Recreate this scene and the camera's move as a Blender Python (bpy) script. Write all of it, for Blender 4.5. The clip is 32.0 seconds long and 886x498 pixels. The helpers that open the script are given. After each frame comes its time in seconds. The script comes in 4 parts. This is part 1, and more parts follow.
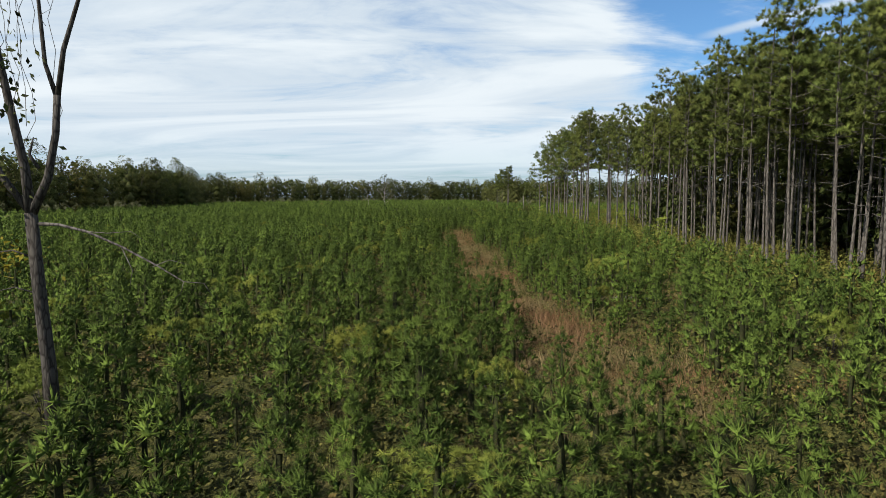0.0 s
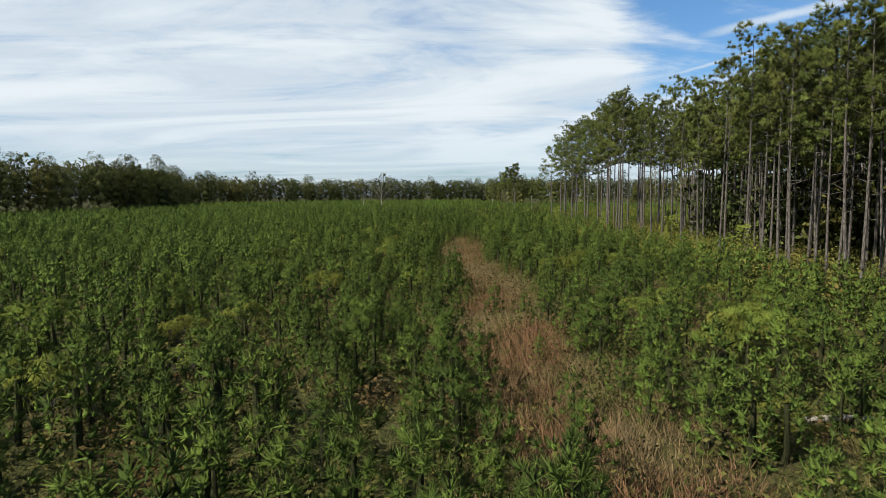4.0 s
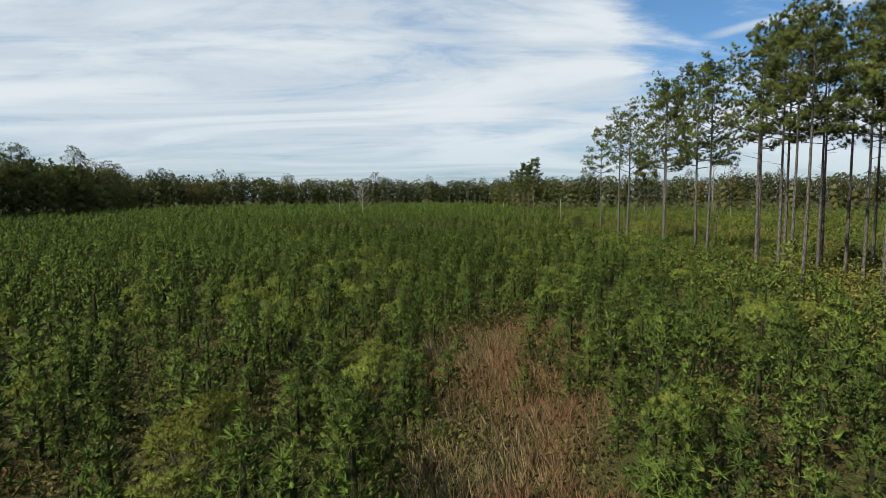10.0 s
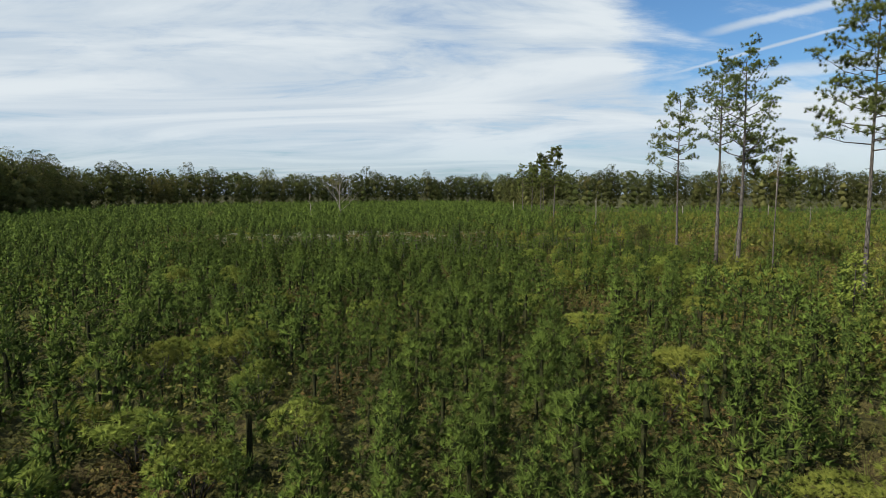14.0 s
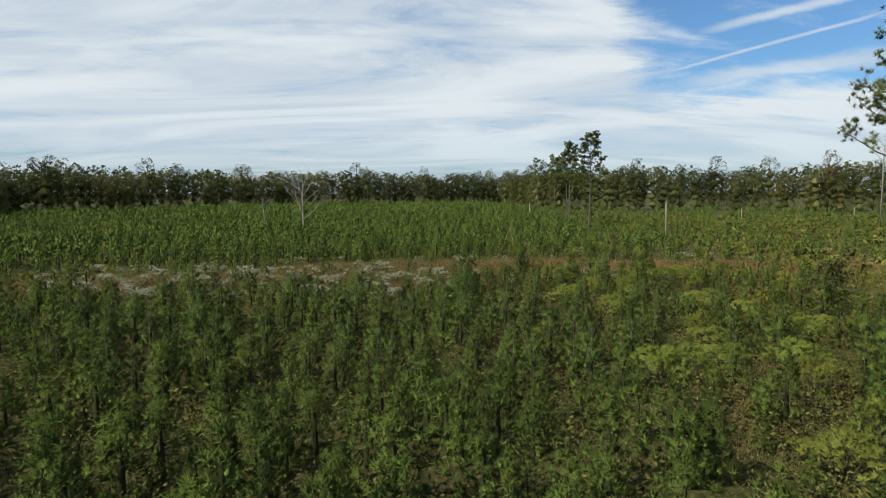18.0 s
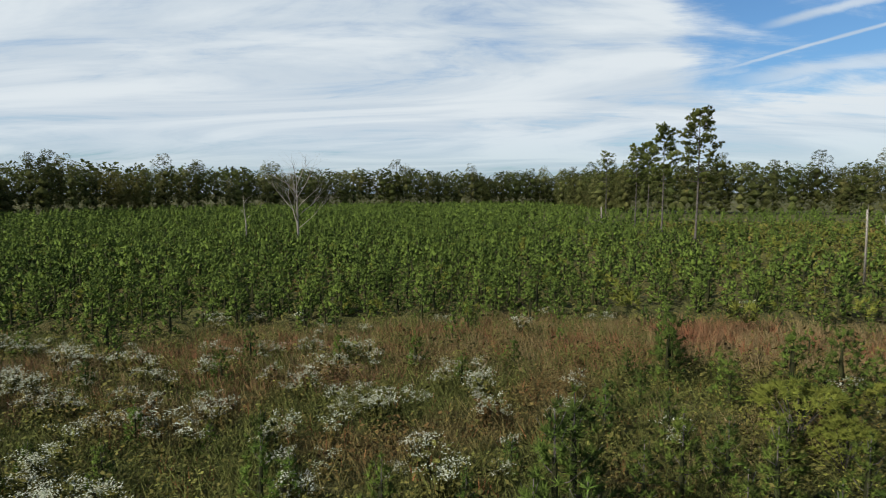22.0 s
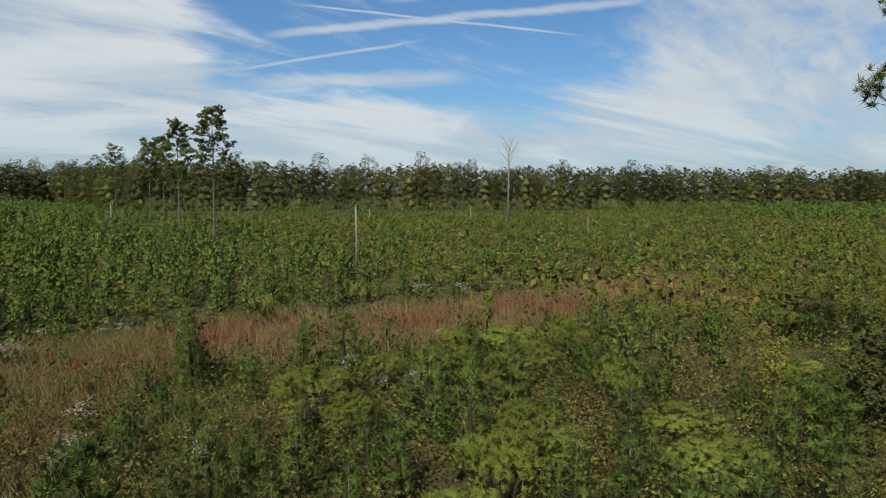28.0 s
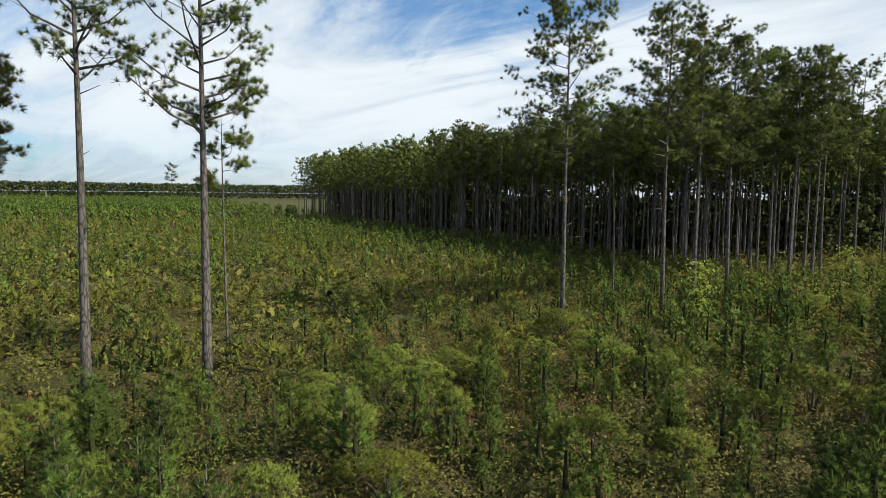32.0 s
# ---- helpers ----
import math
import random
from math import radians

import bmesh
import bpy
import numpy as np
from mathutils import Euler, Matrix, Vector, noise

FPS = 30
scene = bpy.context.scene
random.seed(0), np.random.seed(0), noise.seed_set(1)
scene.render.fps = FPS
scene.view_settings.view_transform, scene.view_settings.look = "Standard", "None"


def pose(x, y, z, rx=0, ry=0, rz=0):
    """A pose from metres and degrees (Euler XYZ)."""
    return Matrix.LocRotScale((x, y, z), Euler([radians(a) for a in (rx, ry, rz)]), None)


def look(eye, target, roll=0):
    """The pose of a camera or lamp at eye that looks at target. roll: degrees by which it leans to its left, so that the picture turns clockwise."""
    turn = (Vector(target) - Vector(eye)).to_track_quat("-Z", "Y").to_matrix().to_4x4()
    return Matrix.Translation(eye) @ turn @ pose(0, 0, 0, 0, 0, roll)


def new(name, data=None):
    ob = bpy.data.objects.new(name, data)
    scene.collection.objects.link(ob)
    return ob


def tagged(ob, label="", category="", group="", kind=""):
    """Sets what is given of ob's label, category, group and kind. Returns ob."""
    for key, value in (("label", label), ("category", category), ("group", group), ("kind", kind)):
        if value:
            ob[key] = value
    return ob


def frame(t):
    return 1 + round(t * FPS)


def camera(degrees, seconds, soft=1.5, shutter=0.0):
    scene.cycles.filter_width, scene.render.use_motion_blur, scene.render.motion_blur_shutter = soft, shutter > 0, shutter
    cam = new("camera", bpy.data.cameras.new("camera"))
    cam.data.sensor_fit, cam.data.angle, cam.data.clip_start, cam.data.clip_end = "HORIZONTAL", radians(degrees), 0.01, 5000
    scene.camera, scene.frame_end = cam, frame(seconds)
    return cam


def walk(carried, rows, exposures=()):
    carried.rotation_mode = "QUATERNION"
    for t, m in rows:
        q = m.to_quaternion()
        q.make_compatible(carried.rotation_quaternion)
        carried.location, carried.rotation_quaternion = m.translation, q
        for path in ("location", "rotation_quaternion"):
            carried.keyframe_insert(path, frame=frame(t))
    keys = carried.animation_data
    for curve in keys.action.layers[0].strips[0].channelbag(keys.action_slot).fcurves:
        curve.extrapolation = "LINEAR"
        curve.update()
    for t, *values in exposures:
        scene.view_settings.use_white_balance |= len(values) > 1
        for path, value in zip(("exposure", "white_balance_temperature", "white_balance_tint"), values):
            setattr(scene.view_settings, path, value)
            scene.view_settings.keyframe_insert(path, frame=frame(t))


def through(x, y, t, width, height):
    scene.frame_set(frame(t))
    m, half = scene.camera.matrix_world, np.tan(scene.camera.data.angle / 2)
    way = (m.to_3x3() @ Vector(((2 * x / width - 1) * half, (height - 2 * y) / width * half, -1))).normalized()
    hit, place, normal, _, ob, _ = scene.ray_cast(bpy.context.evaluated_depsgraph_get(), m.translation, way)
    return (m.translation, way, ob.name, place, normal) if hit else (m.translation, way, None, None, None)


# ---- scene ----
cam = camera(70.2, 32.0, soft=0.8, shutter=0.1)
PATH = [
    (0, (-1.478, 10.733, 7.046), (-1.458, 12.726, 6.877), -0.1),
    (1, (-1.575, 12.448, 7.035), (-1.557, 14.441, 6.865), -0.1),
    (2, (-1.654, 17.59, 6.988), (-1.637, 19.582, 6.819), -0.0),
    (3, (-1.499, 24.834, 7.013), (-1.484, 26.826, 6.842), -0.2),
    (5.5, (-0.275, 49.958, 7.426), (-0.265, 51.951, 7.256), -0.1),
    (6.5, (-0.269, 60.171, 7.604), (-0.259, 62.164, 7.435), 0.0),
    (8, (-0.14, 77.382, 7.84), (-0.129, 79.375, 7.672), -0.1),
    (9, (0.033, 88.996, 7.865), (0.044, 90.989, 7.698), -0.1),
    (10, (0.115, 100.679, 7.909), (0.126, 102.672, 7.742), -0.1),
    (11, (0.21, 112.391, 7.968), (0.222, 114.384, 7.8), -0.0),
    (12, (0.387, 124.46, 8.019), (0.398, 126.453, 7.847), -0.0),
    (13, (0.634, 136.877, 8.157), (0.644, 138.87, 7.983), -0.0),
    (14, (0.559, 148.262, 8.194), (0.574, 150.254, 8.017), 0.0),
    (14.5, (0.616, 154.13, 8.208), (0.629, 156.122, 8.032), 0.1),
    (16.5, (0.367, 177.885, 8.738), (0.386, 179.876, 8.559), -0.2),
    (17, (0.421, 184.019, 8.742), (0.44, 186.011, 8.563), -0.1),
    (18, (0.83, 195.431, 8.766), (0.846, 197.422, 8.584), -0.2),
    (19, (1.184, 207.108, 8.811), (1.2, 209.099, 8.629), -0.1),
    (20, (1.167, 218.695, 8.721), (1.184, 220.687, 8.537), -0.0),
    (21, (1.45, 229.553, 8.819), (1.465, 231.545, 8.638), -0.1),
    (21.5, (1.362, 232.689, 8.766), (1.374, 234.681, 8.585), -0.1),
    (22, (1.159, 234.111, 8.655), (1.022, 236.098, 8.474), -0.1),
    (22.3, (0.903, 234.285, 8.608), (0.386, 236.209, 8.43), -0.3),
    (22.5, (0.748, 234.289, 8.589), (-0.111, 236.087, 8.415), -0.3),
    (23, (0.967, 234.288, 8.522), (0.084, 236.074, 8.349), -0.3),
    (23.5, (1.169, 234.414, 8.474), (0.637, 236.334, 8.298), -0.4),
    (24, (1.094, 234.293, 8.458), (0.671, 236.24, 8.281), -0.3),
    (24.5, (0.982, 234.432, 8.459), (0.62, 236.391, 8.283), -0.4),
    (26.5, (1.879, 234.78, 8.763), (2.395, 236.703, 8.578), -0.0),
    (27, (1.771, 234.733, 8.796), (2.529, 236.574, 8.61), 0.1),
    (27.5, (1.572, 234.589, 8.836), (2.564, 236.316, 8.649), 0.3),
    (28, (1.563, 234.657, 8.881), (2.784, 236.23, 8.693), 0.4),
    (28.5, (1.619, 234.931, 8.921), (3.111, 236.25, 8.735), 0.6),
    (29, (1.854, 234.956, 8.954), (3.566, 235.973, 8.768), 0.5),
    (29.5, (1.84, 234.928, 8.996), (3.651, 235.757, 8.811), 0.6),
    (30, (1.768, 234.815, 9.058), (3.719, 235.218, 8.876), 0.7),
    (30.5, (1.76, 234.619, 9.099), (3.743, 234.43, 8.92), 0.5),
    (31, (1.756, 234.619, 9.137), (3.604, 233.875, 8.96), 0.8),
    (31.5, (1.822, 234.528, 9.184), (3.454, 233.385, 9.008), 0.7),
    (32, (1.854, 234.563, 9.204), (3.447, 233.367, 9.029), 0.7),
]
walk(cam, [(t, look(eye, target, roll)) for t, eye, target, roll in PATH], [(0, 0.64), (4, 0.58), (9, 0.46), (21, 0.45), (24.5, 0.36), (27, 0.28), (28.5, 0.2), (30, 0.1), (31, 0.24), (32, 0.66)])

# ---- light ----
SUN_AZ, SUN_EL = 236.0, 44.0          # degrees clockwise from +y, above the horizon


def heading(az, el=0.0):
    a, e = radians(az), radians(el)
    return Vector((math.sin(a) * math.cos(e), math.cos(a) * math.cos(e), math.sin(e)))


scene.view_settings.exposure = 0.0
sun = new("sun", bpy.data.lights.new("sun", "SUN"))
sun.data.energy, sun.data.angle, sun.data.color = 5.0, radians(0.6), (1.0, 0.93, 0.80)
sun.matrix_world = look(heading(SUN_AZ, SUN_EL) * 100, (0, 0, 0))


class Nodes:
    """Short hand for a node tree: add(type, inputs by name or number, properties)."""

    def __init__(self, tree):
        self.tree = tree
        tree.nodes.clear()

    def add(self, kind, ins=None, **props):
        n = self.tree.nodes.new(kind)
        for k, v in props.items():
            setattr(n, k, v)
        for k, v in (ins or {}).items():
            if isinstance(v, bpy.types.NodeSocket):
                self.tree.links.new(v, n.inputs[k])
            else:
                n.inputs[k].default_value = v
        return n

    def math(self, op, a, b=0.0, c=0.0, clamp=False):
        return self.add("ShaderNodeMath", {0: a, 1: b, 2: c}, operation=op, use_clamp=clamp).outputs[0]

    def vec(self, op, a, b=(0, 0, 0)):
        n = self.add("ShaderNodeVectorMath", {0: a, 1: b}, operation=op)
        return n.outputs["Value"] if op == "DOT_PRODUCT" else n.outputs[0]

    def step(self, v, lo, hi):
        return self.add("ShaderNodeMapRange", {0: v, 1: lo, 2: hi, 3: 0.0, 4: 1.0}, interpolation_type="SMOOTHSTEP").outputs[0]

    def mix(self, f, a, b, blend="MIX"):
        return self.add("ShaderNodeMix", {0: f, 6: a, 7: b}, data_type="RGBA", blend_type=blend).outputs[2]

    def noise(self, vector, scale, detail=3.0, rough=0.5, distort=0.0):
        return self.add("ShaderNodeTexNoise", {"Vector": vector, "Scale": scale, "Detail": detail, "Roughness": rough, "Distortion": distort}).outputs[0]


def build_world():
    world = bpy.data.worlds.new("sky")
    world.use_nodes = True
    scene.world = world
    n = Nodes(world.node_tree)
    sky = n.add("ShaderNodeTexSky", sky_type="NISHITA", sun_disc=False, sun_elevation=radians(SUN_EL), sun_rotation=radians(SUN_AZ),
                air_density=1.0, dust_density=1.2, ozone_density=1.4).outputs[0]
    way = n.add("ShaderNodeTexCoord").outputs["Generated"]
    xyz = n.add("ShaderNodeSeparateXYZ", {0: way})
    z = n.math("MAXIMUM", xyz.outputs[2], 0.0)
    flat = n.math("DIVIDE", 1.0, n.math("ADD", z, 0.16))
    plane = n.vec("MULTIPLY", way, n.add("ShaderNodeCombineXYZ", {0: flat, 1: flat, 2: 0.0}).outputs[0])
    turned = n.add("ShaderNodeMapping", {0: plane, 2: (0, 0, radians(28)), 3: (0.55, 1.3, 1.0)}).outputs[0]
    broad = n.noise(turned, 0.75, 7.0, 0.58, 1.3)
    fine = n.noise(turned, 2.2, 9.0, 0.64, 1.5)
    wisp = n.math("MULTIPLY_ADD", fine, 0.45, n.math("MULTIPLY", broad, 0.75))
    stray = n.add("ShaderNodeTexNoise", {"Vector": way, "Scale": 2.2, "Detail": 8.0, "Roughness": 0.6}).outputs["Color"]
    blown = n.vec("NORMALIZE", n.vec("ADD", way, n.vec("MULTIPLY", n.vec("SUBTRACT", stray, (0.5, 0.5, 0.5)), (0.5, 0.5, 0.3))))
    hole_a = n.step(n.vec("DOT_PRODUCT", blown, tuple(heading(37, 15))), math.cos(radians(25)), math.cos(radians(7)))
    hole_a = n.math("MULTIPLY", hole_a, n.step(xyz.outputs[2], 0.07, 0.17))
    hole_b = n.step(n.vec("DOT_PRODUCT", way, tuple(heading(-58, 5))), math.cos(radians(20)), math.cos(radians(5)))
    hole_c = n.step(n.vec("DOT_PRODUCT", way, tuple(heading(133, 23))), math.cos(radians(19)), math.cos(radians(4)))
    hole_d = n.step(n.vec("DOT_PRODUCT", blown, tuple(heading(80, 12))), math.cos(radians(26)), math.cos(radians(4)))
    hole_a = n.math("MULTIPLY_ADD", hole_d, 0.2, hole_a)
    hole = n.math("ADD", n.math("MULTIPLY", hole_a, 0.31), n.math("ADD", n.math("MULTIPLY", hole_b, 0.2), n.math("MULTIPLY", hole_c, 0.16)))
    cover = n.step(n.math("SUBTRACT", wisp, hole), 0.31, 0.60)
    low = n.math("MULTIPLY", n.step(xyz.outputs[2], 0.0, 0.13), 1.0)
    cover = n.math("MULTIPLY", cover, n.math("MULTIPLY_ADD", low, 0.35, 0.65))
    cover = n.math("MULTIPLY", cover, n.math("MULTIPLY_ADD", n.step(xyz.outputs[2], 0.36, 0.7), -0.7, 1.0))
    # vapour trails across the blue opening
    for a, b, width in (((20.2, 9.9), (33.5, 12.5), 0.0035), ((26.4, 15.3), (47.8, 13.4), 0.0028), ((23.3, 12.9), (54.9, 15.6), 0.009), ((22, 9.0), (38, 9.9), 0.017), ((29.6, 5.9), (39, 6.2), 0.006), ((34, 16.4), (58, 17.5), 0.012)):
        va, vb = heading(*a), heading(*b)
        normal, mid = va.cross(vb).normalized(), (va + vb).normalized()
        off = n.math("ABSOLUTE", n.math("ADD", n.vec("DOT_PRODUCT", way, tuple(normal)), n.math("MULTIPLY", n.math("SUBTRACT", fine, 0.5), width * 2.0)))
        near = n.math("MULTIPLY", n.step(off, width, width * 0.1), n.step(n.vec("DOT_PRODUCT", way, tuple(mid)), va.dot(mid) - 0.01, va.dot(mid) + 0.008))
        cover = n.math("MAXIMUM", cover, n.math("MULTIPLY", near, 0.7))
    grey = n.step(broad, 0.62, 0.42)
    cloud = n.mix(n.math("MULTIPLY", grey, 0.8), (7.5, 8.15, 8.6, 1), (5.4, 6.35, 7.3, 1))
    blue = n.mix(1.0, sky, (0.68, 1.02, 1.3, 1), "MULTIPLY")
    out = n.add("ShaderNodeBackground", {"Color": n.mix(cover, blue, cloud), "Strength": 0.0725})
    n.add("ShaderNodeOutputWorld", {0: out.outputs[0]})


build_world()


# ---- materials ----
def material(name):
    mat = bpy.data.materials.new(name)
    mat.use_nodes = True
    return mat, Nodes(mat.node_tree)


def leaf_material(name, dark, light, third=None, patch=0.35, through=0.25, rough=0.85, patch_scale=0.35, vary=0.55, crisp=0.3, fleck_mix=1.0):
    """Leaves or needles: two greens that vary leaf by leaf and plant by plant; some light passes through."""
    mat, n = material(name)
    geo = n.add("ShaderNodeNewGeometry")
    info = n.add("ShaderNodeObjectInfo")
    big = n.noise(geo.outputs["Position"], patch_scale, 2.0)
    f = n.math("ADD", n.math("MULTIPLY", geo.outputs["Random Per Island"], vary), n.math("MULTIPLY", n.step(big, 0.3, 0.7), 1.0 - vary))
    col = n.mix(f, (*dark, 1), (*light, 1))
    if third:
        pick = n.step(n.noise(geo.outputs["Position"], patch_scale * 0.55, 2.0), 0.66 - patch * 0.3, 0.8 - patch * 0.3)
        col = n.mix(n.math("MULTIPLY", pick, 0.85), col, (*third, 1))
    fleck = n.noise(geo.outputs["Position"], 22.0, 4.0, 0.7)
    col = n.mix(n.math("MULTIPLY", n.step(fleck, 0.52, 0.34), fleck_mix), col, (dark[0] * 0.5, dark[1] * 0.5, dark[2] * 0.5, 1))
    hue = n.add("ShaderNodeHueSaturation", {"Hue": n.math("MULTIPLY_ADD", info.outputs["Random"], 0.03, 0.485), "Saturation": 1.0,
                                            "Value": n.math("MULTIPLY_ADD", info.outputs["Random"], 0.24, 0.66), "Color": col}).outputs[0]
    swell = n.add("ShaderNodeAttribute", attribute_name="swell").outputs["Vector"]
    swell = n.add("ShaderNodeVectorTransform", {0: swell}, vector_type="NORMAL", convert_from="OBJECT", convert_to="WORLD").outputs[0]
    scaled = n.add("ShaderNodeVectorMath", {0: geo.outputs["Normal"], 3: crisp}, operation="SCALE").outputs[0]
    normal = n.vec("NORMALIZE", n.vec("ADD", swell, scaled))
    bsdf = n.add("ShaderNodeBsdfPrincipled", {"Base Color": hue, "Roughness": rough, "Specular IOR Level": 0.08, "Normal": normal})
    glow = n.add("ShaderNodeBsdfTranslucent", {"Color": n.mix(1.0, hue, (1.0, 1.1, 0.6, 1), "MULTIPLY"), "Normal": normal})
    both = n.add("ShaderNodeMixShader", {0: through, 1: bsdf.outputs[0], 2: glow.outputs[0]})
    n.add("ShaderNodeOutputMaterial", {0: both.outputs[0]})
    return mat


def bark_material(name, dark, light, scale=6.0, stretch=0.25):
    mat, n = material(name)
    pos = n.add("ShaderNodeNewGeometry").outputs["Position"]
    fit = n.add("ShaderNodeMapping", {0: pos, 3: (1, 1, stretch)}).outputs[0]
    plates = n.add("ShaderNodeTexVoronoi", {"Vector": fit, "Scale": scale}, feature="DISTANCE_TO_EDGE").outputs[0]
    grain = n.noise(fit, scale * 2.2, 5.0, 0.65)
    stain = n.noise(pos, 0.5, 3.0)
    f = n.math("MULTIPLY", n.step(plates, 0.0, 0.18), n.math("MULTIPLY_ADD", grain, 0.9, 0.25), clamp=True)
    col = n.mix(f, (*dark, 1), (*light, 1))
    col = n.mix(n.math("MULTIPLY", n.step(stain, 0.45, 0.7), 0.45), col, (dark[0] * 1.6, dark[1] * 1.5, dark[2] * 1.4, 1))
    bump = n.add("ShaderNodeBump", {"Strength": 0.7, "Distance": 0.03, "Height": n.math("ADD", plates, n.math("MULTIPLY", grain, 0.3))})
    bsdf = n.add("ShaderNodeBsdfPrincipled", {"Base Color": col, "Roughness": 0.9, "Specular IOR Level": 0.2, "Normal": bump.outputs[0]})
    n.add("ShaderNodeOutputMaterial", {0: bsdf.outputs[0]})
    return mat


def ground_material():
    mat, n = material("field_soil")
    pos = n.add("ShaderNodeNewGeometry").outputs["Position"]
    a, b, c = n.noise(pos, 0.05, 4.0), n.noise(pos, 0.45, 5.0, 0.6), n.noise(pos, 5.0, 6.0, 0.7)
    col = n.mix(n.step(b, 0.38, 0.66), (0.04, 0.055, 0.016, 1), (0.085, 0.075, 0.03, 1))
    col = n.mix(n.math("MULTIPLY", n.step(a, 0.5, 0.7), 0.6), col, (0.075, 0.09, 0.028, 1))
    col = n.mix(n.math("MULTIPLY", n.step(c, 0.35, 0.7), 0.55), col, (0.05, 0.035, 0.02, 1))
    bump = n.add("ShaderNodeBump", {"Strength": 0.9, "Distance": 0.15, "Height": n.math("ADD", c, b)})
    bsdf = n.add("ShaderNodeBsdfPrincipled", {"Base Color": col, "Roughness": 0.95, "Specular IOR Level": 0.1, "Normal": bump.outputs[0]})
    n.add("ShaderNodeOutputMaterial", {0: bsdf.outputs[0]})
    return mat


def sand_material():
    mat, n = material("bare_sand")
    pos = n.add("ShaderNodeNewGeometry").outputs["Position"]
    a, b = n.noise(pos, 1.4, 4.0), n.noise(pos, 14.0, 5.0, 0.7)
    col = n.mix(n.step(a, 0.35, 0.65), (0.46, 0.33, 0.23, 1), (0.30, 0.20, 0.12, 1))
    col = n.mix(n.math("MULTIPLY", n.step(b, 0.5, 0.75), 0.5), col, (0.2, 0.13, 0.08, 1))
    bump = n.add("ShaderNodeBump", {"Strength": 0.6, "Distance": 0.03, "Height": b})
    bsdf = n.add("ShaderNodeBsdfPrincipled", {"Base Color": col, "Roughness": 0.95, "Normal": bump.outputs[0]})
    n.add("ShaderNodeOutputMaterial", {0: bsdf.outputs[0]})
    return mat


def paint_material():
    mat, n = material("white_tree_paint")
    pos = n.add("ShaderNodeNewGeometry").outputs["Position"]
    worn = n.step(n.noise(pos, 30.0, 5.0, 0.7), 0.6, 0.72)
    bsdf = n.add("ShaderNodeBsdfPrincipled", {"Base Color": n.mix(worn, (0.78, 0.77, 0.72, 1), (0.16, 0.14, 0.12, 1)), "Roughness": 0.8})
    n.add("ShaderNodeOutputMaterial", {0: bsdf.outputs[0]})
    return mat


SOIL, SAND, PAINT = ground_material(), sand_material(), paint_material()
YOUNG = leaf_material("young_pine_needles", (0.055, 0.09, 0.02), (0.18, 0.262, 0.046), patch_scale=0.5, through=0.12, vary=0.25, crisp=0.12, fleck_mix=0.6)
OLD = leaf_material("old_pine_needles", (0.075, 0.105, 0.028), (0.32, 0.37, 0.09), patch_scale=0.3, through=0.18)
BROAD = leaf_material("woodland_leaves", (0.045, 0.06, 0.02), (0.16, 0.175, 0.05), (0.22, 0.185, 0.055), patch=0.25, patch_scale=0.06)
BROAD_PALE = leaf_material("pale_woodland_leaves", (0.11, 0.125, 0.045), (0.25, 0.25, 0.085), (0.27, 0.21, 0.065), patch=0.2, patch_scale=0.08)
def weeds_material():
    mat, n = material("tangled_weeds")
    pos = n.add("ShaderNodeNewGeometry").outputs["Position"]
    big, mid = n.noise(pos, 0.16, 3.0), n.noise(pos, 1.1, 4.0, 0.6)
    leaf, shaded_gap = n.noise(pos, 9.0, 6.0, 0.75, 1.2), n.noise(pos, 3.4, 6.0, 0.7, 0.6)
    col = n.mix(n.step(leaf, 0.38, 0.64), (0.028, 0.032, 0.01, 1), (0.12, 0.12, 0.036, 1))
    col = n.mix(n.math("MULTIPLY", n.step(big, 0.5, 0.68), 0.6), col, (0.1, 0.07, 0.034, 1))
    col = n.mix(n.math("MULTIPLY", n.step(mid, 0.52, 0.7), 0.5), col, (0.12, 0.092, 0.045, 1))
    # near-black blotches: shade between the weeds, painted into the sheet's colour
    col = n.mix(n.math("MULTIPLY", n.step(shaded_gap, 0.5, 0.3), 0.9), col, (0.012, 0.014, 0.005, 1))
    bump = n.add("ShaderNodeBump", {"Strength": 1.0, "Distance": 0.2, "Height": n.math("MULTIPLY_ADD", leaf, 0.7, shaded_gap)})
    bsdf = n.add("ShaderNodeBsdfPrincipled", {"Base Color": col, "Roughness": 0.9, "Specular IOR Level": 0.1, "Normal": bump.outputs[0]})
    n.add("ShaderNodeOutputMaterial", {0: bsdf.outputs[0]})
    return mat


WEEDS = weeds_material()
# twig brown made darker: the shade inside the crowns is in this colour
SHADED_TWIGS = leaf_material("shaded_inner_twigs", (0.022, 0.026, 0.012), (0.06, 0.065, 0.025), patch_scale=0.5, through=0.05)
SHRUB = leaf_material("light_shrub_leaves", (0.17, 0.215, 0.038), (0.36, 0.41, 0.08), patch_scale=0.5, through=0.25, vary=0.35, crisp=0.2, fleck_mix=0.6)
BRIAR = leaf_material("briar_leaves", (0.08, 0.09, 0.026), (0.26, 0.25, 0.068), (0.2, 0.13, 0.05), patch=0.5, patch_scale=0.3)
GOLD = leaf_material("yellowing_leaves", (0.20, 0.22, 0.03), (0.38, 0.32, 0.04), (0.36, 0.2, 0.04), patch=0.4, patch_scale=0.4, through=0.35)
STRAW = leaf_material("straw_grass", (0.3, 0.24, 0.11), (0.55, 0.44, 0.22), (0.42, 0.23, 0.12), patch=0.7, patch_scale=0.22, through=0.3)
